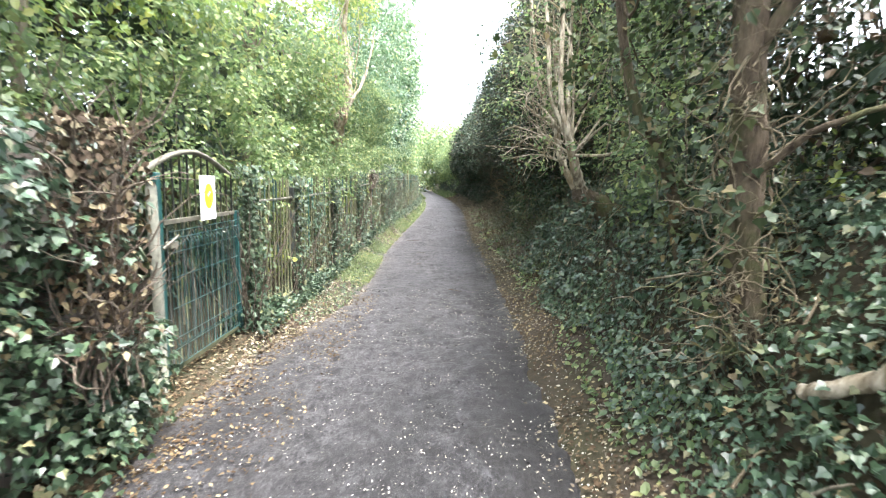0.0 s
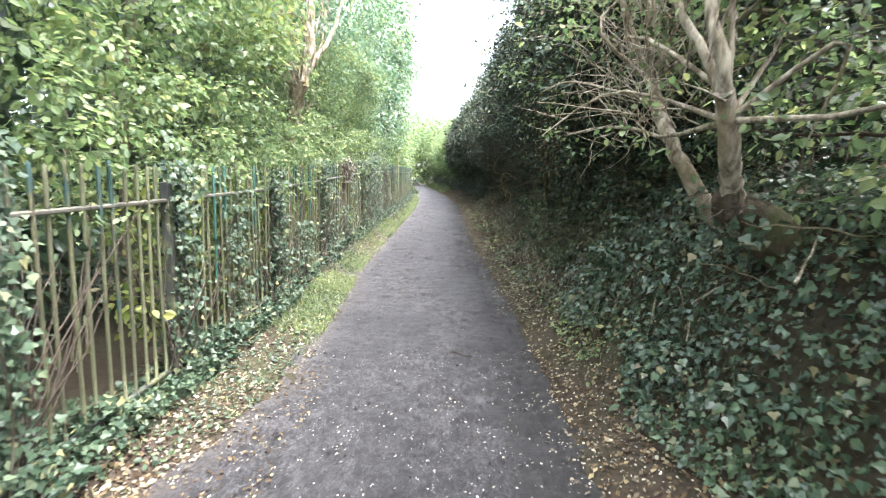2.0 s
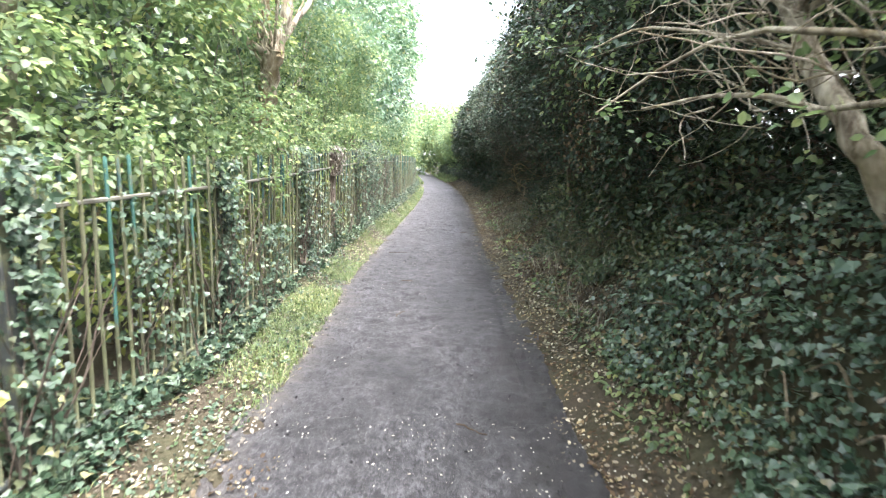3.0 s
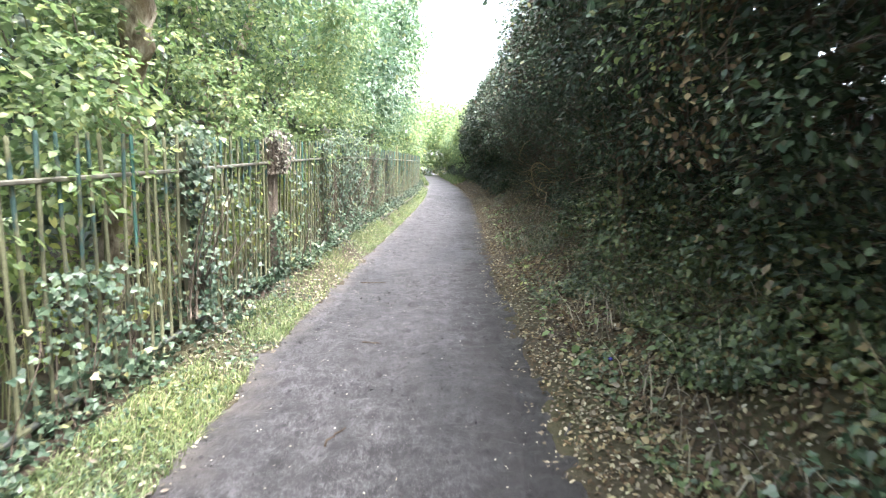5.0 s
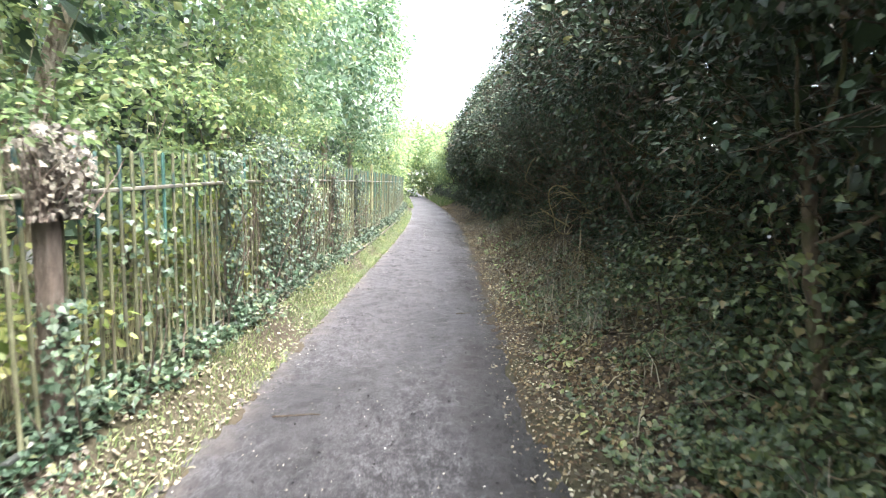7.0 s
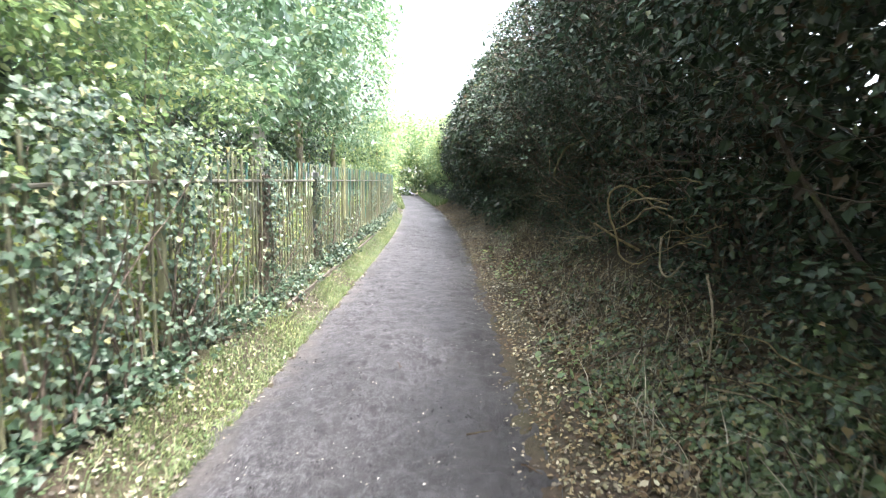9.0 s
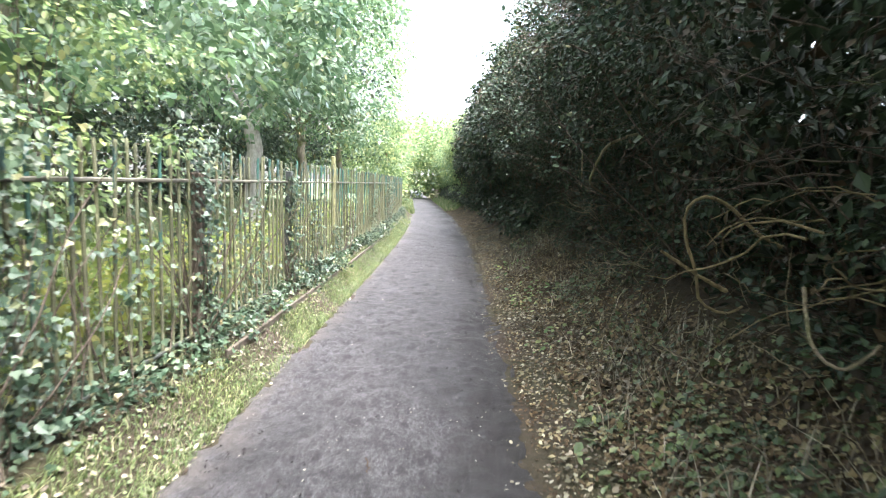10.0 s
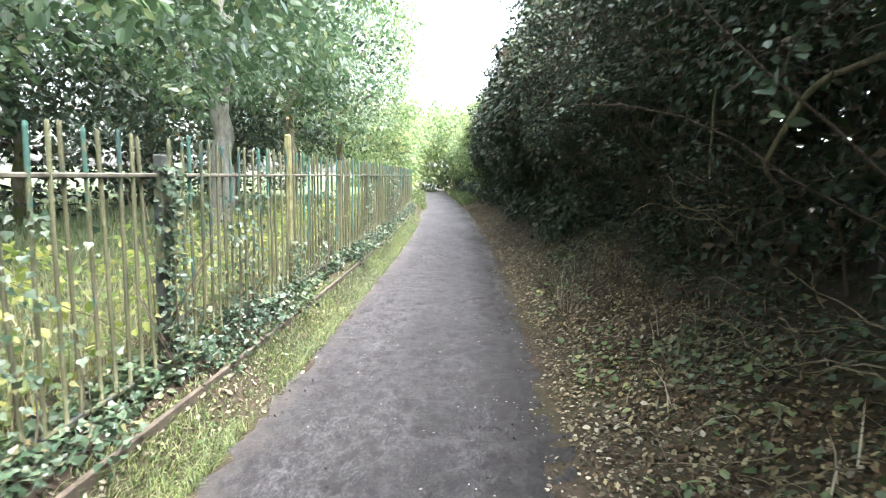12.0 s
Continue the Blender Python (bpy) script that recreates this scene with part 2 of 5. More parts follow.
# ---------- shapes of the ground ----------
def smooth(a, b, v):
    k = np.clip((np.asarray(v, float) - a) / (b - a), 0, 1)
    return k * k * (3 - 2 * k)


def vnoise(p, scale, seed=0):
    """Value noise from -1 to 1 at the points p."""
    q = np.asarray(p, float) * scale
    i = np.floor(q).astype(np.int64)
    f = q - i
    f = f * f * (3 - 2 * f)
    out = np.zeros(len(q))
    for c in range(2 ** q.shape[1]):
        w, h = np.ones(len(q)), np.full(len(q), seed * 7919 + 17, np.int64)
        for k in range(q.shape[1]):
            bit = (c >> k) & 1
            w = w * (f[:, k] if bit else 1 - f[:, k])
            h = (h * 374761393 + (i[:, k] + bit) * 668265263) & 0x7FFFFFFF
            h = (h ^ (h >> 13)) * 1274126177 & 0x7FFFFFFF
        out += w * ((h ^ (h >> 16)) % 65536) / 32768.0
    return out - 1


def bend(y):
    """How far the lane has swung to the left at y."""
    y = np.asarray(y, float)
    a = np.clip(y - 22, 0, 22)
    return -(0.0021 * a ** 2 + 0.0924 * np.clip(y - 44, 0, None))


def edge_left(y):
    return -1.55 - 0.2 * smooth(9, 13, y) - 0.5 * (1 - smooth(5.2, 7.6, y))


def edge_right(y):
    return 0.45 - 0.2 * smooth(9, 16, y)


def fence_foot(y):
    return 0.06 + 0.22 * smooth(8, 18, y)


def ground_z(x, y):
    x, y = np.asarray(x, float), np.asarray(y, float)
    u = x - bend(y)
    el, er, ff = edge_left(y), edge_right(y), fence_foot(y)
    left = ff * smooth(0, 1, (el - u) / (el + 2.12))
    r = u - er
    early = np.interp(r, [0, 0.2, 0.4, 0.6, 0.8, 1.1, 1.7, 4], [0, 0.08, 0.2, 0.42, 0.85, 1.3, 1.55, 1.7])
    late = np.interp(r, [0, 0.4, 0.8, 1.1, 1.5, 2.2, 4], [0, 0.07, 0.22, 0.42, 0.75, 1.0, 1.2])
    k = smooth(8, 13, y)
    right = early * (1 - k) + late * k
    p = np.stack([x, y], 1) if x.ndim else np.array([[x, y]])
    rough = 0.028 * vnoise(p, 2.3, 3) + 0.014 * vnoise(p, 7, 4)
    rough = rough * np.where(u < el, smooth(0, 0.3, el - u), smooth(0, 0.3, u - er))
    ruts = 0.007 * vnoise(p, 3.1, 5) + 0.0035 * vnoise(p, 11, 6) - 0.02 * np.exp(-((u - er + 0.1) / 0.13) ** 2) - 0.018 * np.exp(-((u - er + 0.2 + 0.05 * np.sin(y * 0.8)) / 0.03) ** 2)
    return np.where(u < el, left, right) + rough + np.where((u > el) & (u < er), ruts, 0.0)


def mesh_from(name, verts, tris, mat, soft=False):
    me = bpy.data.meshes.new(name)
    verts, tris = np.asarray(verts, np.float32), np.asarray(tris, np.int32)
    k = tris.shape[1]
    me.vertices.add(len(verts))
    me.vertices.foreach_set("co", verts.ravel())
    me.loops.add(tris.size)
    me.loops.foreach_set("vertex_index", tris.ravel())
    me.polygons.add(len(tris))
    me.polygons.foreach_set("loop_start", np.arange(0, tris.size, k, dtype=np.int32))
    me.polygons.foreach_set("loop_total", np.full(len(tris), k, np.int32))
    me.polygons.foreach_set("use_smooth", np.full(len(tris), soft))
    me.update(calc_edges=True)
    me.materials.append(mat)
    return me


def part(name, me, parent=None, label="", m=None):
    """A mesh as one object, under a thing where one is given."""
    if isinstance(me, tuple):
        bm, mat = me
        me = bpy.data.meshes.new(name)
        bm.to_mesh(me)
        bm.free()
        me.materials.append(mat)
    ob = new(name, me)
    if parent is not None:
        ob.parent = parent
        ob.matrix_parent_inverse = parent.matrix_basis.inverted()
    if m is not None:
        ob.matrix_basis = m
    return tagged(ob, label) if label else ob


def stuff(ob):
    return tagged(ob, kind="stuff")


def thing(name, place, label, category, group="", kind=""):
    e = new(name)
    e.empty_display_size = 0.2
    e.matrix_basis = Matrix.Translation(place)
    return tagged(e, label, category, group, kind)


def sheet(us, ys, z):
    """Vertices and quads of a grid over u and y."""
    n, k = len(ys), us.shape[1]
    i = (np.arange(n - 1)[:, None] * k + np.arange(k - 1)[None, :]).ravel()
    return np.stack([us.ravel(), np.repeat(ys, k), z.ravel()], 1), np.stack([i, i + 1, i + k + 1, i + k], 1)


# the ground, one sheet to the horizon
gy = np.concatenate([np.linspace(-400, -12, 12), np.arange(-10, 50, 0.14), np.geomspace(50, 900, 40)])
gu = np.concatenate([-np.geomspace(900, 4.2, 26), np.arange(-4, -1.45, 0.09), [-1.3, -0.9, -0.4, 0.0, 0.15], np.arange(0.25, 3.2, 0.09), np.geomspace(3.3, 900, 26)])
X = gu[None, :] + bend(gy)[:, None]
Z = ground_z(X.ravel(), np.repeat(gy, len(gu))).reshape(X.shape)
U = np.repeat(gu[None, :], len(gy), 0)
under = (U > edge_left(gy)[:, None] + 0.1) & (U < edge_right(gy)[:, None] - 0.1)
Z = Z - 0.06 * under
v, f = sheet(X, gy, Z)
me = mesh_from("ground", v, f, EARTH, True)
me.materials.append(LAWN)
mid = gu[:-1][None, :].repeat(len(gy) - 1, 0).ravel()
far_y = np.repeat(gy[:-1], len(gu) - 1)
me.polygons.foreach_set("material_index", ((mid < -3.0) & ((far_y > 18) | (mid < -6.5))).astype(np.int32))
tagged(new("ground", me), "dark leafy earth bank and rough lawn", "ground", kind="structure")

# the path, with ragged edges
py = np.concatenate([np.arange(-9, 0, 0.1), np.arange(0, 27, 0.032), np.arange(27, 32, 0.07), np.geomspace(32.1, 130, 110)])
cols = np.linspace(0, 1, 66)
jag = np.stack([py, py * 0], 1)
l0 = edge_left(py) + 0.07 * vnoise(jag, 1.1, 11) + 0.045 * vnoise(jag, 5, 12) + 0.02 * vnoise(jag, 14, 13)
r0 = edge_right(py) + 0.06 * vnoise(jag, 1.3, 14) + 0.04 * vnoise(jag, 6, 15)
X = l0[:, None] + (r0 - l0)[:, None] * cols[None, :] + bend(py)[:, None]
Z = ground_z(X.ravel(), np.repeat(py, 66)).reshape(X.shape) + 0.008
pits = np.stack([X.ravel(), np.repeat(py, 66)], 1)
pits = pits + 0.06 * np.stack([vnoise(pits, 4.3, 19), vnoise(pits, 4.3, 20)], 1)
spin = lambda a: pits @ np.array([[math.cos(a), -math.sin(a)], [math.sin(a), math.cos(a)]])
Z += (0.011 * vnoise(spin(0.6), 9, 16) - 0.02 * smooth(0.2, 0.7, vnoise(spin(1.1), 6.5, 17)) + 0.008 * vnoise(spin(0.35), 17, 18)).reshape(X.shape)
Z[:, 0] -= 0.025
Z[:, -1] -= 0.025
v, f = sheet(X, py, Z)
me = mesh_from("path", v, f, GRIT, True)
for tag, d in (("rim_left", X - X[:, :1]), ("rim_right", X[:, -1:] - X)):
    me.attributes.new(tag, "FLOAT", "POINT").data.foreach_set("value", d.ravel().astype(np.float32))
tagged(new("path", me), "trodden grey grit footpath with muddy edges", "path", kind="structure")

# ---------- leaves, stems and tubes ----------
def two_halves(half):
    """A leaf folded along its midrib, from the outline of one half (along, across)."""
    pts = [(0, 0, 0), (1, 0, -0.06)]
    tri = []
    for s in (1, -1):
        ids = [0]
        for a, c in half:
            ids.append(len(pts))
            pts.append((a, s * c, 0.16 * c - 0.05 * a * a))
        ids.append(1)
        for i in range(1, len(ids) - 1):
            tri.append((ids[0], ids[i], ids[i + 1]) if s < 0 else (ids[0], ids[i + 1], ids[i]))
    return np.array(pts, float), np.array(tri)


IVY_SHAPE = two_halves([(-0.05, 0.34), (0.28, 0.52), (0.52, 0.24)])
OVAL_SHAPE = two_halves([(0.28, 0.3), (0.68, 0.26)])
SMALL_SHAPE = two_halves([(0.45, 0.3)])
LONG_SHAPE = two_halves([(0.35, 0.2), (0.7, 0.15)])


def unit(a):
    return a / np.maximum(np.linalg.norm(a, axis=1, keepdims=True), 1e-6)


def leaf_arrays(pos, nrm, axis, size, shape):
    n = unit(nrm)
    t = unit(axis - n * (axis * n).sum(1, keepdims=True))
    b = np.cross(n, t)
    sv, st = shape
    size = np.asarray(size)[:, None, None]
    v = pos[:, None, :] + size * (sv[None, :, 0:1] * t[:, None, :] + sv[None, :, 1:2] * b[:, None, :] + sv[None, :, 2:3] * n[:, None, :])
    f = (np.arange(len(pos)) * len(sv))[:, None, None] + st[None]
    return v.reshape(-1, 3), f.reshape(-1, 3)


def leaves(name, pos, nrm, size, shape, mat, droop=0.4):
    pos = np.asarray(pos, float)
    axis = rng.normal(size=pos.shape) + np.array([0, 0, -droop])
    return mesh_from(name, *leaf_arrays(pos, nrm, axis, size, shape), mat)


def clump_leaves(name, clumps, per_area, size, shape, mat, droop=0.5, flat=0.55, up=0.55):
    """Leaves round the outside of many small puffs; clumps: rows of x, y, z, radius."""
    clumps = np.asarray(clumps, float)
    count = np.maximum((per_area * clumps[:, 3] ** 2).astype(int), 6)
    c = np.repeat(clumps, count, 0)
    d = unit(rng.normal(size=(len(c), 3)))
    d[:, 2] = np.abs(d[:, 2]) * np.where(rng.random(len(c)) < 0.72, 1, -1)
    rad = c[:, 3] * (0.45 + 0.62 * rng.random(len(c)) ** 0.6)
    pos = c[:, :3] + d * rad[:, None] * np.array([1.1, 1.1, 0.75])
    nrm = d * flat + np.array([0, 0, up]) + rng.normal(size=d.shape) * 0.38
    axis = d + rng.normal(size=d.shape) * 0.5 + np.array([0, 0, -droop])
    s = size * rng.uniform(0.55, 1.25, len(c))
    return mesh_from(name, *leaf_arrays(pos, nrm, axis, s, shape), mat)


def tube_arrays(pts, radii, sides=6):
    pts, radii = np.asarray(pts, float), np.asarray(radii, float)
    t = unit(np.gradient(pts, axis=0))
    ref = np.array([0.31, 0.23, 0.92]) if abs(t[0, 2]) < 0.8 else np.array([0.95, 0.2, 0.1])
    a = unit(np.cross(t, ref[None]))
    b = np.cross(t, a)
    ang = np.linspace(0, 2 * math.pi, sides, endpoint=False)
    v = pts[:, None] + radii[:, None, None] * (np.cos(ang)[None, :, None] * a[:, None] + np.sin(ang)[None, :, None] * b[:, None])
    n = len(pts)
    i = np.arange(n - 1)[:, None] * sides
    j = np.arange(sides)[None, :]
    k = (j + 1) % sides
    q = np.stack([i + j, i + k, i + sides + k, i + sides + j], 2).reshape(-1, 4)
    tri = np.concatenate([q[:, [0, 1, 2]], q[:, [0, 2, 3]]])
    v = np.concatenate([v.reshape(-1, 3), pts[[0]], pts[[-1]]])
    e = (n - 1) * sides
    ends = [(n * sides, s, (s + 1) % sides) for s in range(sides)] + [(n * sides + 1, e + (s + 1) % sides, e + s) for s in range(sides)]
    return v, np.concatenate([tri, np.array(ends)])


def join(arrays):
    vs, fs, n = [], [], 0
    for v, f in arrays:
        vs.append(v)
        fs.append(f + n)
        n += len(v)
    return np.concatenate(vs), np.concatenate(fs)


def smooth_line(points, n):
    """A rounded line through a few points."""
    p = np.asarray(points, float)
    s = np.linspace(0, len(p) - 1, n)
    i = np.clip(s.astype(int), 0, len(p) - 2)
    f = (s - i)[:, None]
    g = lambda k: p[np.clip(i + k, 0, len(p) - 1)]
    a, b, c, d = g(-1), g(0), g(1), g(2)
    return 0.5 * (2 * b + (c - a) * f + (2 * a - 5 * b + 4 * c - d) * f * f + (3 * b - a - 3 * c + d) * f ** 3)


def limb(points, r0, r1, n=16, sides=8, knobbly=0.06):
    p = smooth_line(points, n)
    seg = np.linalg.norm(p[-1] - p[0]) / n
    p = p + rng.normal(size=p.shape) * min(r0 * 0.15, seg * 0.12)
    q = rng.normal(size=n + 4)
    r = np.linspace(r0, r1, n) * (1 + knobbly * (q[:-4] + q[1:-3] + q[2:-2] + q[3:-1] + q[4:]) / 3)
    v, f = tube_arrays(p, r, sides)
    return v + rng.normal(size=v.shape) * r0 * 0.035, f


def wander(start, way, length, n, bendy, sag=0.0):
    """A stem that wanders on from a start."""
    p, d = [np.array(start, float)], np.array(way, float)
    for _ in range(n - 1):
        d = d + rng.normal(size=3) * bendy + np.array([0, 0, -sag])
        d = d / np.linalg.norm(d)
        p.append(p[-1] + d * length / (n - 1))
    return np.array(p)


def stems(name, starts, ways, lengths, radius, mat, bendy=0.3, sag=0.02, n=8, sides=4):
    out = []
    for s, w, ln in zip(starts, ways, lengths):
        r = radius * rng.uniform(0.5, 1.5)
        out.append(tube_arrays(wander(s, w, ln, n, bendy, sag), np.linspace(r, r * 0.35, n), sides))
    return mesh_from(name, *join(out), mat, True)


def tree(place, label, trunks, clumps, leaf, bark, group="", name="tree", category="tree", limbs=()):
    """trunks, limbs: (points, thick, thin); leaf: leaves per square metre, size, shape, material."""
    e = thing(name, place, label, category, group)
    for pts, a, b in trunks:
        part("trunk", mesh_from("trunk", *limb(pts, a, b, 18, 10), bark, True), e)
    for pts, a, b in limbs:
        part("limb", mesh_from("limb", *limb(pts, a, b, 12, 7), bark, True), e)
    cl = np.asarray(clumps, float)
    part("crown", clump_leaves("crown", cl, *leaf), e)
    top = np.asarray(trunks[0][0], float)[-1]
    near = cl[np.linalg.norm(cl[:, :3] - top, axis=1) < 2.6]
    pick = near[rng.choice(len(near), min(len(near), 26), replace=False), :3]
    arr = []
    for c in (pick if len(pick) else cl[:2, :3]):
        k = np.asarray(trunks[rng.integers(len(trunks))][0], float)
        s = k[-1] if rng.random() < 0.5 else 0.5 * (k[-1] + k[-2])
        if c[2] < s[2] - 0.1 and len(arr):
            continue
        m = 0.5 * (s + c) + rng.normal(size=3) * 0.2 + np.array([0, 0, 0.15])
        arr.append(tube_arrays(smooth_line([s, m, c], 8), np.linspace(0.017, 0.004, 8), 5))
    stuff(part("branch", mesh_from("branch", *join(arr), bark, True), e))
    return e


def lane_x(u, y):
    return u + bend(y)


# ---------- the hedge on the bank ----------
def right_face(z, y):
    """The hedge's outer skin: hollow over the bank, bulging over the path, falling back above."""
    k = smooth(7, 10, y)
    early = np.interp(z, [0.4, 1.0, 1.6, 2.2, 3.0, 4.0, 5.0, 6.0], [1.35, 1.5, 1.5, 1.3, 1.05, 1.05, 1.35, 1.9])
    late = np.interp(z, [0.3, 0.8, 1.3, 1.6, 1.9, 2.2, 2.5, 3.0, 3.5, 4.2, 5.0, 5.8], [1.15, 1.3, 1.3, 1.15, 0.98, 0.82, 0.66, 0.5, 0.48, 0.66, 1.05, 1.6])
    return early * (1 - k) + late * k


def hedge(y0, y1, far):
    e = thing("hedge", (lane_x(2.2, y0), y0, 0.9), "tall overgrown dark green hedge on an earth bank" if y0 > 8 else "overgrown hedge with ivy on an earth bank", "hedge", "hedge along the lane")
    area = (y1 - y0) * 5.2
    lo, hi = (y0, y1) if y1 <= 0 else (max(y0, 3.7), max(y1, 4.0))
    thin = y0 < 7
    n = int(area * (3.2 if far else 9 if thin else 11))
    z = rng.uniform(0.45 if y0 > 11 else 0.9, 5.7 if y0 > 6 else 5.3, n)
    y = rng.uniform(y0, y1, n)
    keep = rng.random(n) < np.where((y < 3.6) & (y > 0), 0.35, np.where((z < 2.0) & (y > 11), np.where(z < 1.4, 0.2, 0.5), 1.0))
    z, y = z[keep], y[keep]
    r = rng.uniform(0.14, 0.36, len(z)) * (1.7 if far else 1)
    yz = np.stack([y, z], 1)
    lump = 0.22 * vnoise(yz, 0.55, 21) + 0.2 * vnoise(yz, 1.3, 22) + 0.14 * vnoise(yz, 3.0, 23) + 0.25 * smooth(2.8, 4.5, z) * vnoise(yz, 1.9, 26)
    z = np.where(z > 4.5, z + 0.8 * vnoise(np.stack([y, y * 0], 1), 0.45, 24) * (z - 4.5) / 2.5, z)
    x = right_face(z, y) + 0.9 * r + np.abs(rng.normal(size=len(z))) * 0.2 + lump
    x = np.where(y > 26, x - 0.3, x)
    outer = np.stack([lane_x(x, y), y, z, r], 1)
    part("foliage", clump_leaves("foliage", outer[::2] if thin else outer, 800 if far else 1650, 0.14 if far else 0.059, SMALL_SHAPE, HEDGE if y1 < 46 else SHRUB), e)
    # Paler leaf copy over the upper outer clumps: light from above painted in.
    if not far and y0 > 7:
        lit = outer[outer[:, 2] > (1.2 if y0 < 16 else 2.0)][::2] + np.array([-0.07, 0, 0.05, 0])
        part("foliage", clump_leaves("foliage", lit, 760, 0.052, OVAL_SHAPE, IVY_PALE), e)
    # Bright hazel leaf laid over the upper part to paint it lit.
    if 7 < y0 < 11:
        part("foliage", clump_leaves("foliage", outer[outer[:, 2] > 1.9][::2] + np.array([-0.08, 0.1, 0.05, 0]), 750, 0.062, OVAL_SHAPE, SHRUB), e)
    # Extra dark clumps added to shade this stretch.
    if y0 == 4:
        n = 80
        y, z = rng.uniform(3.8, 5.5, n), rng.uniform(1.0, 4.2, n)
        dense = np.stack([rng.uniform(1.3, 1.65, n), y, z, rng.uniform(0.18, 0.3, n)], 1)
        part("inner_foliage", clump_leaves("inner_foliage", dense, 700, 0.075, SMALL_SHAPE, HEDGE), e)
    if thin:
        # Bright leaf beyond y 5.2, dark leaf before it: light and shade by colour.
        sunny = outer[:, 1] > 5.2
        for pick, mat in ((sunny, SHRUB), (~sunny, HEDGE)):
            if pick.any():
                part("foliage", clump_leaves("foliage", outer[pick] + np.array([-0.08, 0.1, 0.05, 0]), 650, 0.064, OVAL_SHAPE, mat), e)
    if not far:
        n = int((y1 - y0) * 9)
        y, z = rng.uniform(y0, y1, n), rng.uniform(2.2, 5.4, n)
        x = right_face(z, y) + 0.1
        s = np.stack([lane_x(x, y), y, z], 1)
        w = np.stack([-0.75 + rng.normal(size=n) * 0.3, rng.normal(size=n) * 0.6, 0.35 + rng.normal(size=n) * 0.4], 1)
        lines = [wander(s[q], w[q], rng.uniform(0.35, 0.75), 9, 0.16, 0.05) for q in range(n)]
        stuff(part("twig", mesh_from("twig", *join([tube_arrays(p, np.linspace(0.006, 0.002, 9), 4) for p in lines]), TWIG, True), e))
        sit = np.concatenate([np.repeat(p[2:], 4, 0) for p in lines])
        sit = sit + rng.normal(size=sit.shape) * 0.035
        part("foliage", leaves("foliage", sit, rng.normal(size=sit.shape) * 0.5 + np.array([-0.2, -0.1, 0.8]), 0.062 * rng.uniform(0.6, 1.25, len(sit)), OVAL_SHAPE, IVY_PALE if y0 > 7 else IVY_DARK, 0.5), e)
    # Large dark leaves inside the hedge, added to stop light leaking through.
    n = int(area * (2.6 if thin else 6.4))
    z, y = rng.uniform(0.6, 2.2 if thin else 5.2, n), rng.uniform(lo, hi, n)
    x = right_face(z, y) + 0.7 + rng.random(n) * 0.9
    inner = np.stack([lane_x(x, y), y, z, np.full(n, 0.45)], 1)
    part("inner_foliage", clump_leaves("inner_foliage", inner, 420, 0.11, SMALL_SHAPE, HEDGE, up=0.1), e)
    # Coarser layer further back, also added to block light.
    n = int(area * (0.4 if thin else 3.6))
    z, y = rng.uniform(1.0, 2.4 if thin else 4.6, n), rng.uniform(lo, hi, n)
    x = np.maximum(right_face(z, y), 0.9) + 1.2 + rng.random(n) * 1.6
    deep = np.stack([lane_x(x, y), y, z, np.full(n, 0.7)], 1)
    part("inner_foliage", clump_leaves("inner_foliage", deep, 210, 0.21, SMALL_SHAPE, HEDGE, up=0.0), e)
    if y0 > 11:
        n = int((y1 - y0) * (22 if far else 9))
        y = rng.uniform(y0, y1, n)
        x = (1.12 if far else 1.45) + rng.random(n) * 0.6 + 0.12 * vnoise(np.stack([y, y], 1), 0.8, 25)
        z = ground_z(lane_x(x, y), y) + rng.uniform(0.1, 0.8, n)
        skirt = np.stack([lane_x(x, y), y, z, rng.uniform(0.12, 0.26, n)], 1)
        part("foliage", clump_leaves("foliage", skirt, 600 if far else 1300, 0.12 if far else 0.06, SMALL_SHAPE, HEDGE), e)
    if not far:
        n = int((y1 - y0) * 12)
        y = rng.uniform(y0, y1, n)
        x = 1.8 + rng.random(n) * 0.7
        s = np.stack([x, y, ground_z(x, y) - 0.03], 1)
        w = np.stack([-0.1 + rng.normal(size=n) * 0.2, rng.normal(size=n) * 0.35, np.ones(n)], 1)
        stuff(part("stem", stems("stem", s, w, rng.uniform(1.0, 3.0, n), 0.011, TWIG, 0.14, 0.0, 10), e))
        n = int((y1 - y0) * 95)
        y, z = rng.uniform(y0, y1, n), rng.uniform(0.7, 4.5, n) ** 1.0
        x = right_face(z, y) + 0.2 + rng.random(n) * 0.4
        w = np.stack([-0.8 + rng.normal(size=n) * 0.5, rng.normal(size=n) * 0.7, rng.normal(size=n) * 0.5], 1)
        stuff(part("twig", stems("twig", np.stack([x, y, z], 1), w, rng.uniform(0.25, 0.75, n), 0.0045, TWIG, 0.28, 0.03, 6, 3), e))


# Unseen stretch behind the start, added to keep light out from behind.
hedge(-8, 0, True)
for y0 in np.arange(0, 28, 4.0):
    hedge(y0, y0 + 4, False)
for y0 in np.arange(28, 68, 8.0):
    hedge(y0, y0 + 8, True)


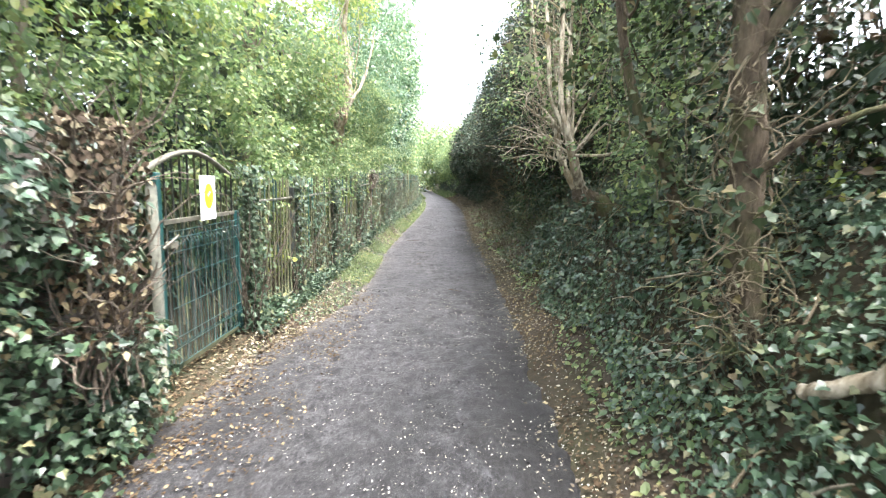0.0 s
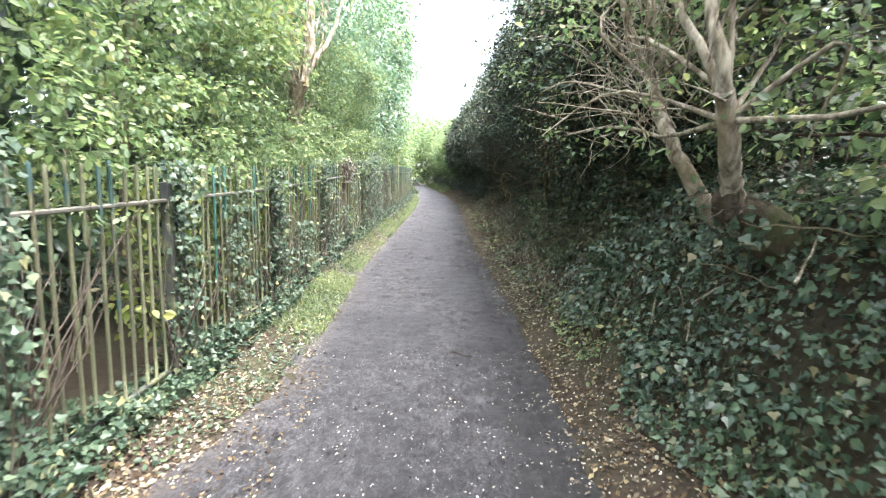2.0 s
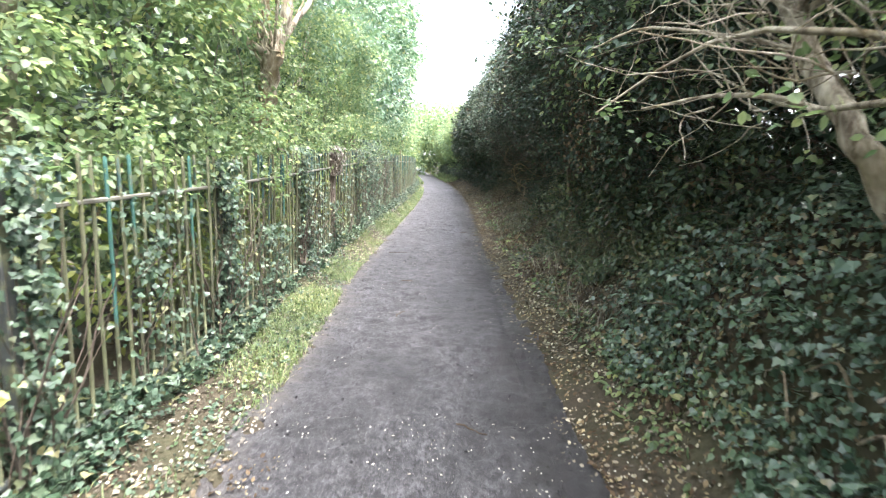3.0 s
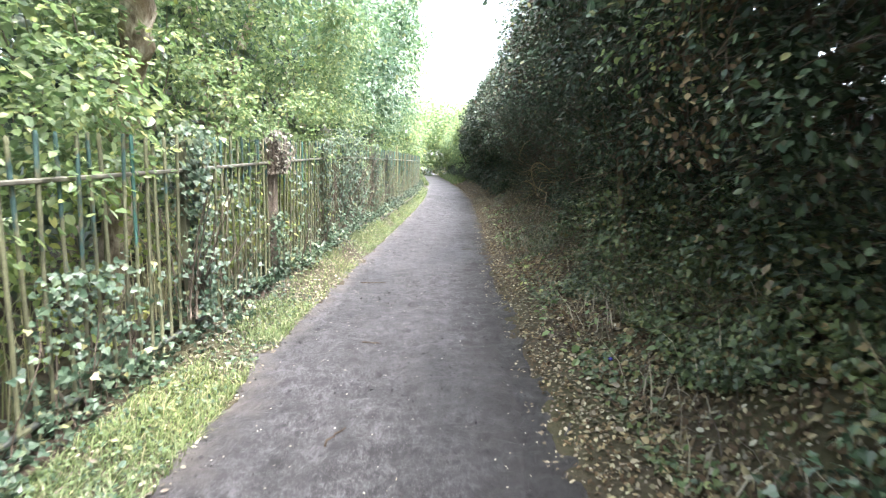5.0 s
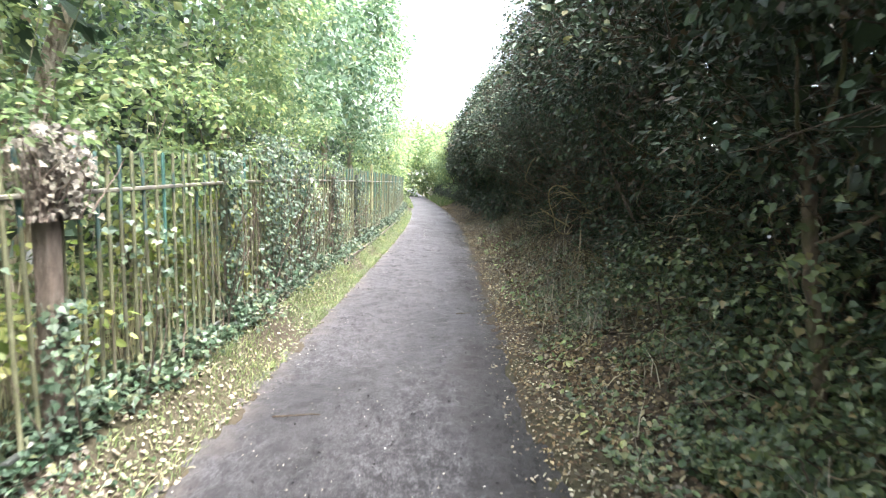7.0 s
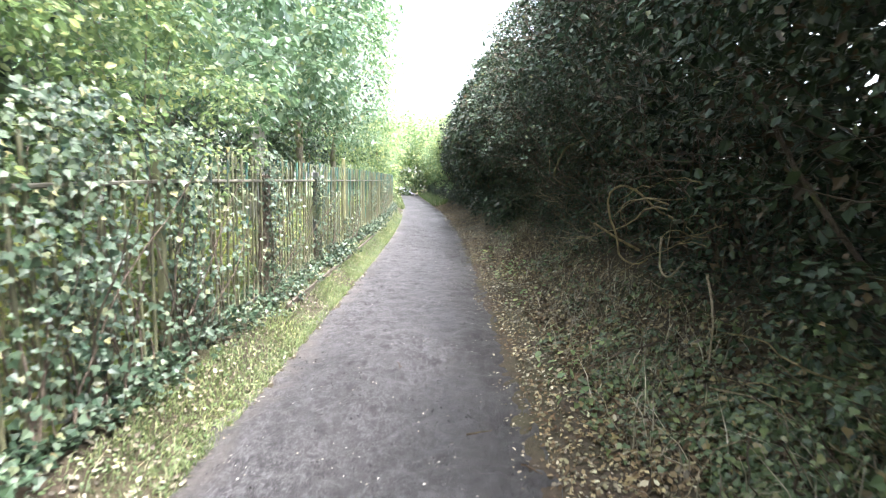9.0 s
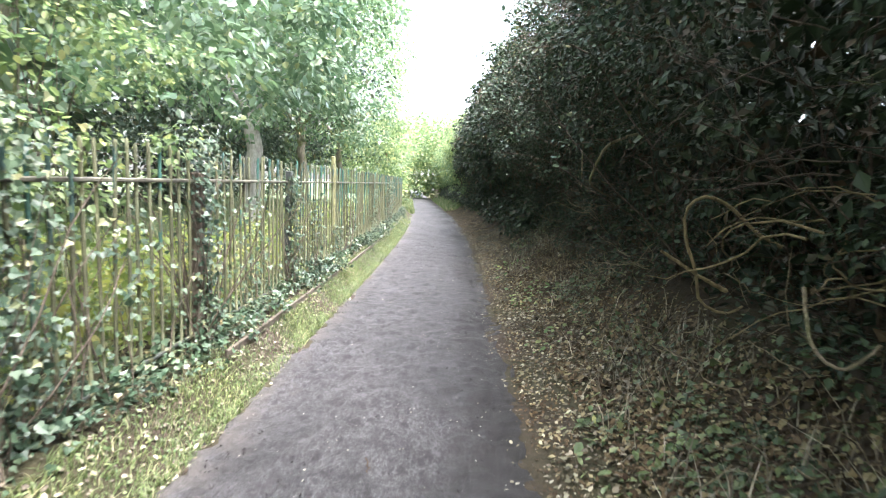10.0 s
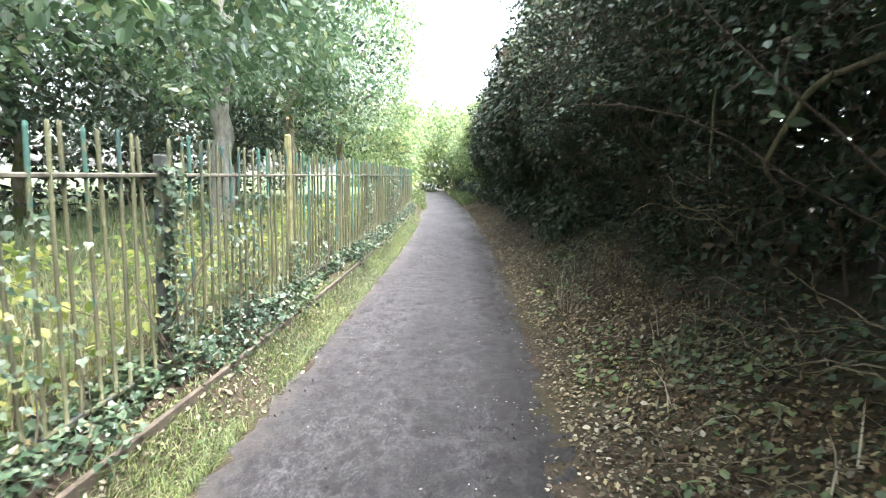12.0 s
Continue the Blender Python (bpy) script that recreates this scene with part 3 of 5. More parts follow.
# ---------- trees and shrubs behind the railing ----------
def left_face(z, y):
    k = smooth(18, 24, y)
    a = np.interp(z, [0.6, 1.3, 2.0, 3.0, 4.5, 6.0, 7.0, 8.2], [-2.7, -2.48, -2.42, -2.3, -1.95, -1.5, -1.45, -2.0])
    b = np.interp(z, [0.6, 2.4, 3.0, 4.5, 6.0, 7.0, 8.2], [-3.0, -2.7, -2.55, -2.1, -1.75, -1.7, -2.3])
    return a * (1 - k) + b * k - 0.45 * smooth(2.5, 4, z) * (1 - smooth(6.5, 10, y))


def left_clumps(y0, y1, z0, z1, dens, r0, r1, deep):
    n = int((y1 - y0) * (z1 - z0) * dens)
    y, z = rng.uniform(y0, y1, n), rng.uniform(z0, z1, n)
    r = rng.uniform(r0, r1, n)
    yz = np.stack([y, z], 1)
    lump = 0.34 * vnoise(yz, 0.7, 31) + 0.26 * vnoise(yz, 1.8, 32)
    x = left_face(z, y) - r - lump - rng.random(n) ** 1.6 * deep
    return np.stack([lane_x(x, y), y, z, r], 1)


def shrub(y0, y1):
    ym = 0.5 * (y0 + y1)
    base = (-3.1, ym, float(ground_z(np.array([-3.1]), np.array([ym]))[0]))
    e = thing("shrub", base, "bushy yellow-green hazel shrub behind the railing", "shrub", "shrubs behind the railing")
    n = 16
    s = np.stack([rng.uniform(-3.5, -2.9, n), rng.uniform(y0, y1, n), np.full(n, base[2] - 0.05)], 1)
    w = np.stack([-0.05 + rng.normal(size=n) * 0.06, rng.normal(size=n) * 0.1, np.ones(n)], 1)
    stuff(part("stem", stems("stem", s, w, rng.uniform(1.6, 3.2, n), 0.011, BARK, 0.08, 0.0, 9), e))
    part("foliage", clump_leaves("foliage", left_clumps(y0, y1, 1.25, 3.9, 11, 0.15, 0.34, 0.8), 1250, 0.063, OVAL_SHAPE, SHRUB), e)
    # Low leaves of the first shrubs use darker ivy leaf: shade put into colour.
    low = left_clumps(y0, y1, 0.2, 1.4, 9.5 if y0 > 7 else 3.5, 0.14, 0.28, 1.0)
    part("low_foliage", clump_leaves("low_foliage", low, 760 if y0 < 8 else 1300, 0.065, OVAL_SHAPE, IVY if y0 < 8 else SHRUB), e)
    deep = left_clumps(y0, y1, 0.2, 4.6, 4.5, 0.3, 0.5, 1.6) - np.array([0.7, 0, 0, 0])
    # Lowest inner clumps take the dark hedge leaf, so their shade is coloured in.
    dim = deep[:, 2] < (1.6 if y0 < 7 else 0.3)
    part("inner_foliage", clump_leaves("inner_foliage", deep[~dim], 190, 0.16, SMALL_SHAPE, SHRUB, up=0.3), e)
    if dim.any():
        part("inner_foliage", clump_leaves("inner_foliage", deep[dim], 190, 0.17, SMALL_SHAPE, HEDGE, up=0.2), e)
    n = int((y1 - y0) * 15)
    over = np.stack([rng.uniform(-2.5, -2.18, n), rng.uniform(y0, y1, n), rng.uniform(1.15, 2.2, n) + float(fence_foot(ym)) - 0.05, rng.uniform(0.1, 0.2, n)], 1)
    if y1 > 6.6:
        stuff(part("spray", clump_leaves("spray", over[over[:, 1] > 6.3], 1900, 0.052, OVAL_SHAPE, SHRUB), e))
    if y0 > 7:
        # Low gap filled with the sunlit leaf copy: brightness comes from the colour.
        n = int((y1 - y0) * 20)
        fill = np.stack([rng.uniform(-2.8, -2.32, n), rng.uniform(y0, y1, n), rng.uniform(0.3, 1.35, n), rng.uniform(0.1, 0.2, n)], 1)
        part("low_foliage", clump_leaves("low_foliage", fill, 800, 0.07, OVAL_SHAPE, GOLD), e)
    # Coarse dark leaves added behind the shrub to block light from the lawn.
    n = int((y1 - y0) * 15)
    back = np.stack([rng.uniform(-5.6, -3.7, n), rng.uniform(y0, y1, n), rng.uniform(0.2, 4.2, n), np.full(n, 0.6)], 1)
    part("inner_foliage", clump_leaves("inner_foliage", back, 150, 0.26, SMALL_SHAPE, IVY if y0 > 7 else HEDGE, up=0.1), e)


for y0 in np.arange(0.5, 19, 2.3):
    shrub(y0, min(y0 + 2.3, 19.7))

LEAF_NEAR, LEAF_MID = (420, 0.08, OVAL_SHAPE, SHRUB), (330, 0.12, LONG_SHAPE, BROAD)
# The first two crowns get the sunlit copy, brightness painted into the leaves.
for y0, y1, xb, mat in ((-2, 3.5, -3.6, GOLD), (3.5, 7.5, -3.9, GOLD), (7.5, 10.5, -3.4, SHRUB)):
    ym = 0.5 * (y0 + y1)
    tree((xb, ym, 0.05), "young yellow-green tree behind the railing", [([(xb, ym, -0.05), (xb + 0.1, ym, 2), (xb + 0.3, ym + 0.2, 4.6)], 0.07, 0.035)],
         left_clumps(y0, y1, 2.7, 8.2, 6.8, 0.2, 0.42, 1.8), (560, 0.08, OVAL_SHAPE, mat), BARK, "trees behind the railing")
tree((-2.55, 11.9, 0.1), "grey-barked young tree forking above the railing", [([(-3.4, 12.7, 0.0), (-3.15, 12.45, 1.2), (-2.62, 11.95, 2.3), (-2.47, 11.8, 2.75)], 0.12, 0.10)],
     left_clumps(10.5, 13.6, 3.1, 8.2, 7.5, 0.2, 0.42, 1.8), (700, 0.075, OVAL_SHAPE, GOLD), PALE_BARK, "trees behind the railing",
     limbs=(([(-2.45, 11.8, 2.68), (-2.75, 11.55, 2.85), (-3.2, 11.2, 3.2), (-3.5, 10.9, 3.7)], 0.06, 0.02), ([(-2.45, 11.8, 2.7), (-2.35, 11.9, 3.4), (-2.45, 12.1, 4.6), (-2.2, 12.2, 6.0)], 0.085, 0.03), ([(-2.42, 11.8, 2.8), (-2.1, 12.3, 3.6), (-1.95, 12.8, 4.6)], 0.04, 0.015)))
tree((-3.5, 14.7, 0.15), "twin-stemmed tree leaning over a railing", [([(-3.5, 14.75, 0.0), (-3.5, 14.8, 1.6), (-3.6, 14.85, 3.0), (-3.9, 14.9, 5.0)], 0.1, 0.05), ([(-3.45, 14.9, 0.0), (-3.4, 15.0, 1.8), (-3.15, 15.3, 3.2), (-2.9, 15.7, 5.2)], 0.085, 0.04)],
     left_clumps(13.6, 18.2, 3.2, 8.2, 6.0, 0.22, 0.5, 2.0), (470, 0.12, LONG_SHAPE, BROAD), PALE_BARK, "trees behind the railing")
tree((-4.6, 20.5, 0.25), "broad-leaved tree hanging over the railing", [([(-4.6, 20.6, 0.1), (-4.55, 20.6, 2.5), (-4.2, 20.4, 5.0)], 0.12, 0.06)],
     left_clumps(18.6, 22.8, 2.4, 8.2, 5.5, 0.25, 0.52, 3.6), (330, 0.145, OVAL_SHAPE, BROAD), BARK, "trees behind the railing")


def big_tree(x, y, r, y0, y1, z0, mat, dens=4.6, deep=6.5, label="tall mature tree with pale grey trunk and drooping leafy boughs"):
    zb = float(ground_z(np.array([x]), np.array([y]))[0])
    c = left_clumps(y0, y1, z0, 9.0, dens, 0.35, 0.7, deep)
    sag = np.clip((c[:, 0] - x) / 6.0, -0.6, 0.6)
    c[:, 2] += 0.7 * np.abs(vnoise(c[:, :2], 0.5, 41)) - 0.35 * sag
    tree((x, y, zb), label, [([(x - 0.05, y, zb - 0.1), (x, y, zb + 1.2), (x + 0.02, y, zb + 2.6), (x + 0.25, y - 0.2, zb + 5.0)], r, r * 0.55)],
         c, (370 if y < 33 else 240, 0.155, OVAL_SHAPE if y < 33 else SMALL_SHAPE, mat), GREY_BARK if r > 0.2 else BARK, "mature trees in the garden",
         limbs=(([(x, y, zb + 3.0), (x + 1.0, y - 0.8, zb + 4.0), (x + 2.2, y - 1.6, zb + 4.4)], r * 0.4, 0.03), ([(x, y, zb + 2.8), (x - 1.0, y + 0.2, zb + 4.1), (x - 2.4, y + 0.4, zb + 5.0)], r * 0.45, 0.03)))


big_tree(-5.95, 30.2, 0.27, 22.5, 32.5, 2.7, BROAD)
big_tree(-5.85, 34.4, 0.19, 32.5, 38.5, 2.7, BROAD)
big_tree(-5.8, 40.3, 0.17, 38.5, 47.0, 2.3, SHRUB)
# These crowns use the dark ivy leaf, so their shade lies in the colour.
for x, y, r in ((-9.5, 25.0, 0.14), (-11.0, 30.5, 0.16), (-8.4, 36.0, 0.13), (-12.5, 38.0, 0.2), (-9.0, 44.0, 0.15), (-14.0, 27.0, 0.16)):
    zb = 0.28
    n = 190
    c = np.stack([x + rng.normal(size=n) * 1.7, y + rng.normal(size=n) * 1.7, rng.uniform(2.3, 8.5, n), rng.uniform(0.4, 0.8, n)], 1)
    tree((x, y, zb), "dark shaded garden tree beyond the railing", [([(x, y, zb - 0.1), (x + 0.1, y, zb + 1.8), (x - 0.1, y + 0.1, zb + 5.0)], r, r * 0.5)], c, (210, 0.2, SMALL_SHAPE, IVY), BARK, "garden trees")


# ---------- the far end of the lane ----------
def far_hedge(u, y0, y1, h, mat, label, over=0.0):
    e = thing("hedge", (lane_x(u, y0), y0, 0.2), label, "hedge", "far hedges")
    n = int((y1 - y0) * h * 1.5)
    y, z = rng.uniform(y0, y1, n), rng.uniform(0.1, h, n)
    x = u + np.sign(u) * rng.random(n) * 1.2 - np.sign(u) * over * (z / h) ** 2 + 0.4 * vnoise(np.stack([y, z], 1), 0.5, 51)
    part("foliage", clump_leaves("foliage", np.stack([lane_x(x, y), y, z, rng.uniform(0.4, 0.9, n)], 1), 90, 0.28, SMALL_SHAPE, mat), e)


far_hedge(-2.6, 44, 62, 5.5, SHRUB, "bright green hedge beside the lane", 0.6)
far_hedge(-2.6, 60, 68, 5.5, SHRUB, "green hedge beside the lane", 1.6)
far_hedge(-11, 26, 60, 2.2, HEDGE, "dark garden hedge across the lawn")
far_hedge(-16, 10, 60, 7.0, HEDGE, "dark garden hedge beyond the lawn")
e = thing("thicket", (lane_x(0, 68), 68, 0), "dense green thicket closing the lane", "thicket")
n = 420
c = np.stack([lane_x(0, 68) + rng.uniform(-9, 8, n), rng.uniform(66, 71, n), rng.uniform(0.1, 6.5, n), rng.uniform(0.5, 1.1, n)], 1)
part("foliage", clump_leaves("foliage", c, 80, 0.34, SMALL_SHAPE, SHRUB, up=0.1), e)
for x, y, h in ((-12, 82, 9), (-3, 86, 10), (-20, 80, 8), (4, 80, 9)):
    n = 90
    c = np.stack([x + rng.normal(size=n) * 2.4, y + rng.normal(size=n) * 2, h * rng.uniform(0.35, 1, n), rng.uniform(0.7, 1.5, n)], 1)
    tree((x, y, 0), "distant leafy tree above the thicket", [([(x, y, -0.2), (x, y, h * 0.3), (x + 0.3, y, h * 0.7)], 0.3, 0.12)], c, (60, 0.42, SMALL_SHAPE, SHRUB), BARK, "distant trees")

# ---------- the multi-stemmed tree on the bank ----------
n = 150
c = np.stack([1.0 + rng.normal(size=n) * 0.32, 7.5 + rng.normal(size=n) * 0.9, rng.uniform(2.3, 5.4, n), rng.uniform(0.1, 0.26, n)], 1)
c[:34, 2] = rng.uniform(1.6, 2.4, 34)
c[:34, 3] *= 0.55
tree((1.2, 6.82, 1.2), "pale-barked coppiced tree with mossy stems on the bank",
     [([(1.14, 6.82, 1.36), (1.09, 6.79, 1.46), (0.99, 6.66, 1.66), (0.9, 6.58, 1.92)], 0.058, 0.05),
      ([(1.3, 7.3, 1.25), (1.1, 7.31, 1.52), (1.01, 7.36, 1.7), (0.97, 7.6, 2.02), (0.95, 7.78, 2.28)], 0.053, 0.04)],
     c, (800, 0.052, OVAL_SHAPE, SHRUB), PALE_BARK, name="tree",
     limbs=(([(0.91, 6.6, 1.88), (0.87, 6.55, 2.05), (0.81, 6.6, 2.3), (0.82, 6.75, 3.2), (0.75, 6.9, 4.6)], 0.036, 0.018),
            ([(0.91, 6.6, 1.88), (0.83, 6.7, 2.14), (0.75, 6.82, 2.4), (0.7, 7.0, 3.3), (0.55, 7.1, 4.6)], 0.029, 0.014),
            ([(0.93, 6.62, 1.8), (0.93, 6.8, 2.2), (0.95, 7.0, 2.9), (1.05, 7.2, 4.0)], 0.03, 0.014),
            ([(0.95, 7.76, 2.24), (0.8, 7.8, 2.6), (0.72, 7.95, 3.2), (0.6, 8.1, 4.4)], 0.032, 0.015),
            ([(0.96, 7.74, 2.2), (0.98, 7.85, 2.7), (0.95, 8.0, 3.6)], 0.032, 0.015),
            ([(0.97, 7.6, 2.0), (0.78, 7.8, 2.1), (0.55, 8.2, 2.22), (0.4, 8.6, 2.2)], 0.012, 0.004),
            ([(1.0, 7.4, 1.75), (0.75, 7.6, 1.84), (0.5, 8.0, 1.82)], 0.015, 0.005),
            ([(0.95, 7.8, 2.3), (0.7, 8.2, 2.6), (0.45, 8.7, 2.75)], 0.011, 0.004)))
n = 240
s = np.stack([0.92 + rng.normal(size=n) * 0.12, 7.5 + rng.normal(size=n) * 0.45, rng.uniform(1.7, 3.3, n)], 1)
w = np.stack([-0.35 + rng.normal(size=n) * 0.35, 0.2 + rng.normal(size=n) * 0.4, 0.5 + rng.normal(size=n) * 0.35], 1)
e = thing("brushwood", (1.1, 7.5, 1.1), "fan of thin pale bare twigs round a coppiced tree", "brushwood")
for q in range(0, n, 20):
    stuff(part("twig", stems("twig", s[q:q + 20], w[q:q + 20], rng.uniform(0.25, 0.9, 20), 0.004, PALE_BARK, 0.22, 0.0, 9), e))
e = thing("tree_stump", (1.3, 6.85, 1.05), "brown mossy root stump under a bank tree", "stump")
for pts, r0, r1 in (([(1.55, 6.9, 1.05), (1.3, 6.85, 1.28), (1.1, 6.8, 1.38), (1.07, 6.79, 1.4)], 0.11, 0.07), ([(1.1, 6.88, 1.4), (1.15, 7.02, 1.34), (1.3, 7.2, 1.2)], 0.04, 0.015)):
    part("root", mesh_from("root", *limb(pts, r0, r1, 14, 14, 0.2), DARK_BARK, True), e)
n = 70
s = np.stack([1.1 + rng.normal(size=n) * 0.06, 6.79 + rng.normal(size=n) * 0.08, 1.38 + rng.normal(size=n) * 0.05], 1)
w = np.stack([rng.normal(size=n), rng.normal(size=n), -0.4 + rng.normal(size=n) * 0.6], 1)
stuff(part("rootlet", stems("rootlet", s, w, rng.uniform(0.06, 0.22, n), 0.0035, DEADSTEM, 0.4, 0.08, 7), e))
n = 170
pos = np.stack([1.2 + rng.normal(size=n) * 0.12, 6.85 + rng.normal(size=n) * 0.2, 1.27 + rng.normal(size=n) * 0.09], 1)
e = thing("ivy", (1.25, 6.85, 1.1), "dark ivy round the root stump of the bank tree", "ivy")
part("leaves", leaves("leaves", pos, rng.normal(size=(n, 3)) * 0.6 + np.array([-0.7, -0.6, 0.5]), rng.uniform(0.03, 0.06, n), IVY_SHAPE, IVY, 1.0), e)
s = pos[:16] - np.array([-0.04, 0, 0.1])
stuff(part("stem", stems("stem", s, np.stack([rng.normal(size=16) * 0.3, rng.normal(size=16) * 0.3, np.ones(16)], 1), rng.uniform(0.2, 0.5, 16), 0.0045, VINE, 0.25, 0.0, 8), e))

# a leafy bush leaning out of the hedge beside it
n = 190
y = rng.uniform(5.2, 6.9, n)
c = np.stack([1.32 + rng.random(n) * 0.5, y, rng.uniform(1.25, 4.6, n), rng.uniform(0.1, 0.24, n)], 1)
c[:, 0] -= 0.12 * vnoise(c[:, 1:3], 1.2, 55)
e = thing("bush", (1.75, 5.3, float(ground_z(np.array([1.75]), np.array([5.3]))[0])), "olive-green leafy bush leaning out of the hedge", "bush")
n = 14
s = np.stack([rng.uniform(1.6, 1.9, n), rng.uniform(4.3, 6.3, n), np.full(n, 1.1)], 1)
w = np.stack([-0.1 + rng.normal(size=n) * 0.1, rng.normal(size=n) * 0.2, np.ones(n)], 1)
stuff(part("stem", stems("stem", s, w, rng.uniform(1.4, 3.0, n), 0.01, BARK, 0.12, 0.0, 9), e))
part("foliage", clump_leaves("foliage", c, 1000, 0.06, OVAL_SHAPE, SHRUB), e)

# dead sticks lying on the ivy
for k in range(14):
    y = rng.uniform(2.6, 9.2)
    x = float(edge_right(y)) + rng.uniform(0.5, 1.0)
    z = float(ground_z(np.array([x]), np.array([y]))[0]) + 0.13
    d = rng.normal(size=3) * np.array([0.16, 0.3, 0.12])
    e = thing("stick", (x, y, z - 0.13), "pale dead stick lying across bank ivy", "stick", "dead sticks on the bank")
    part("wood", mesh_from("wood", *limb([(x - d[0], y - d[1], z - 0.1), (x, y, z + 0.03), (x + d[0] - 0.05, y + d[1], z + d[2] + 0.05)], 0.008, 0.004, 9, 6), PALE_BARK if k % 2 else VINE, True), e)

# the dark ivied trunk by the start, and the sawn branch beside it
zt = float(ground_z(np.array([1.16]), np.array([3.72]))[0])
n = 60
c = np.stack([1.15 + rng.normal(size=n) * 0.35, 3.9 + rng.normal(size=n) * 0.5, rng.uniform(2.3, 5.0, n), rng.uniform(0.14, 0.26, n)], 1)
tree((1.16, 3.72, zt), "rough brown trunk wrapped in bare ivy stems", [([(1.24, 3.73, zt - 0.15), (1.18, 3.7, 0.9), (1.12, 3.67, 1.55), (1.07, 3.62, 2.1), (1.03, 3.6, 3.0), (1.06, 3.6, 4.5)], 0.09, 0.06)], c, (700, 0.06, OVAL_SHAPE, HEDGE), DARK_BARK,
     limbs=(([(1.02, 3.63, 2.0), (1.2, 3.5, 2.35), (1.5, 3.3, 2.6), (1.9, 3.1, 2.7)], 0.04, 0.012), ([(1.07, 3.66, 1.5), (1.25, 3.4, 1.75), (1.5, 3.25, 1.85)], 0.022, 0.008)))
n = 230
s = np.stack([1.08 + rng.normal(size=n) * 0.07, 3.62 + rng.normal(size=n) * 0.12, rng.uniform(zt, 2.6, n)], 1)
w = np.stack([rng.normal(size=n) * 0.5 - 0.2, rng.normal(size=n) * 0.6 - 0.2, rng.normal(size=n) * 0.9], 1)
e = thing("ivy", (1.1, 3.68, zt), "tangle of bare brown ivy stems and dark leaves on a trunk", "ivy")
stuff(part("stem", stems("stem", s, w, rng.uniform(0.15, 0.45, n), 0.005, VINE, 0.45, 0.05), e))
n = 420
pos = np.stack([1.03 + rng.normal(size=n) * 0.09, 3.72 + rng.normal(size=n) * 0.14, rng.uniform(zt, 3.2, n)], 1)
part("leaves", leaves("leaves", pos, rng.normal(size=(n, 3)) * 0.6 + np.array([-0.7, -0.6, 0.4]), rng.uniform(0.03, 0.065, n), IVY_SHAPE, IVY_DARK, 1.2), e)
zt = float(ground_z(np.array([1.3]), np.array([4.75]))[0])
n = 45
c = np.stack([1.05 + rng.normal(size=n) * 0.3, 4.7 + rng.normal(size=n) * 0.4, rng.uniform(2.1, 4.4, n), rng.uniform(0.12, 0.22, n)], 1)
tree((1.3, 4.75, zt), "thin dark leaning tree smothered in ivy", [([(1.32, 4.75, zt - 0.1), (1.2, 4.7, 1.4), (1.08, 4.65, 1.72), (0.87, 4.7, 2.16), (0.75, 4.75, 3.2)], 0.045, 0.028)], c, (900, 0.06, IVY_SHAPE, IVY_DARK), DARK_BARK)
n = 520
k = rng.random(n)
pos = smooth_line([(1.3, 4.74, 0.9), (1.2, 4.7, 1.4), (1.08, 4.65, 1.72), (0.87, 4.7, 2.16), (0.75, 4.75, 3.2)], 200)[(k * 199).astype(int)] + rng.normal(size=(n, 3)) * 0.07
e = thing("ivy", (1.28, 4.74, 0.9), "dark ivy smothering a thin leaning tree", "ivy")
part("leaves", leaves("leaves", pos, rng.normal(size=(n, 3)) * 0.6 + np.array([-0.5, -0.6, 0.5]), rng.uniform(0.03, 0.065, n), IVY_SHAPE, IVY_DARK, 1.2), e)
s = pos[:30] - np.array([-0.04, 0, 0.1])
stuff(part("stem", stems("stem", s, np.stack([rng.normal(size=30) * 0.3, rng.normal(size=30) * 0.3, np.ones(30)], 1), rng.uniform(0.2, 0.5, 30), 0.0045, VINE, 0.25, 0.0, 8), e))
n = 26
c = np.stack([2.2 + rng.normal(size=n) * 0.3, 4.2 + rng.normal(size=n) * 0.4, rng.uniform(1.1, 1.9, n), rng.uniform(0.1, 0.2, n)], 1)
e = thing("bush", (2.2, 4.2, 1.4), "thin sunlit yellow-green bush in a gap of the hedge", "bush")
s = np.stack([rng.uniform(2.0, 2.4, 9), rng.uniform(3.9, 4.5, 9), np.full(9, 1.35)], 1)
stuff(part("stem", stems("stem", s, np.stack([rng.normal(size=9) * 0.2, rng.normal(size=9) * 0.2, np.ones(9)], 1), rng.uniform(0.8, 1.5, 9), 0.008, BARK, 0.15, 0.0, 9), e))
part("foliage", clump_leaves("foliage", c, 800, 0.06, OVAL_SHAPE, GOLD), e)
e = thing("cut_branch", (1.35, 2.95, 0.7), "pale sawn branch stub sticking out of ivy", "branch")
part("wood", mesh_from("wood", *limb([(1.5, 2.55, 1.12), (1.28, 2.75, 1.02), (1.16, 2.95, 0.83), (1.1, 3.12, 0.74)], 0.042, 0.03, 14, 10), PALE_BARK, True), e)

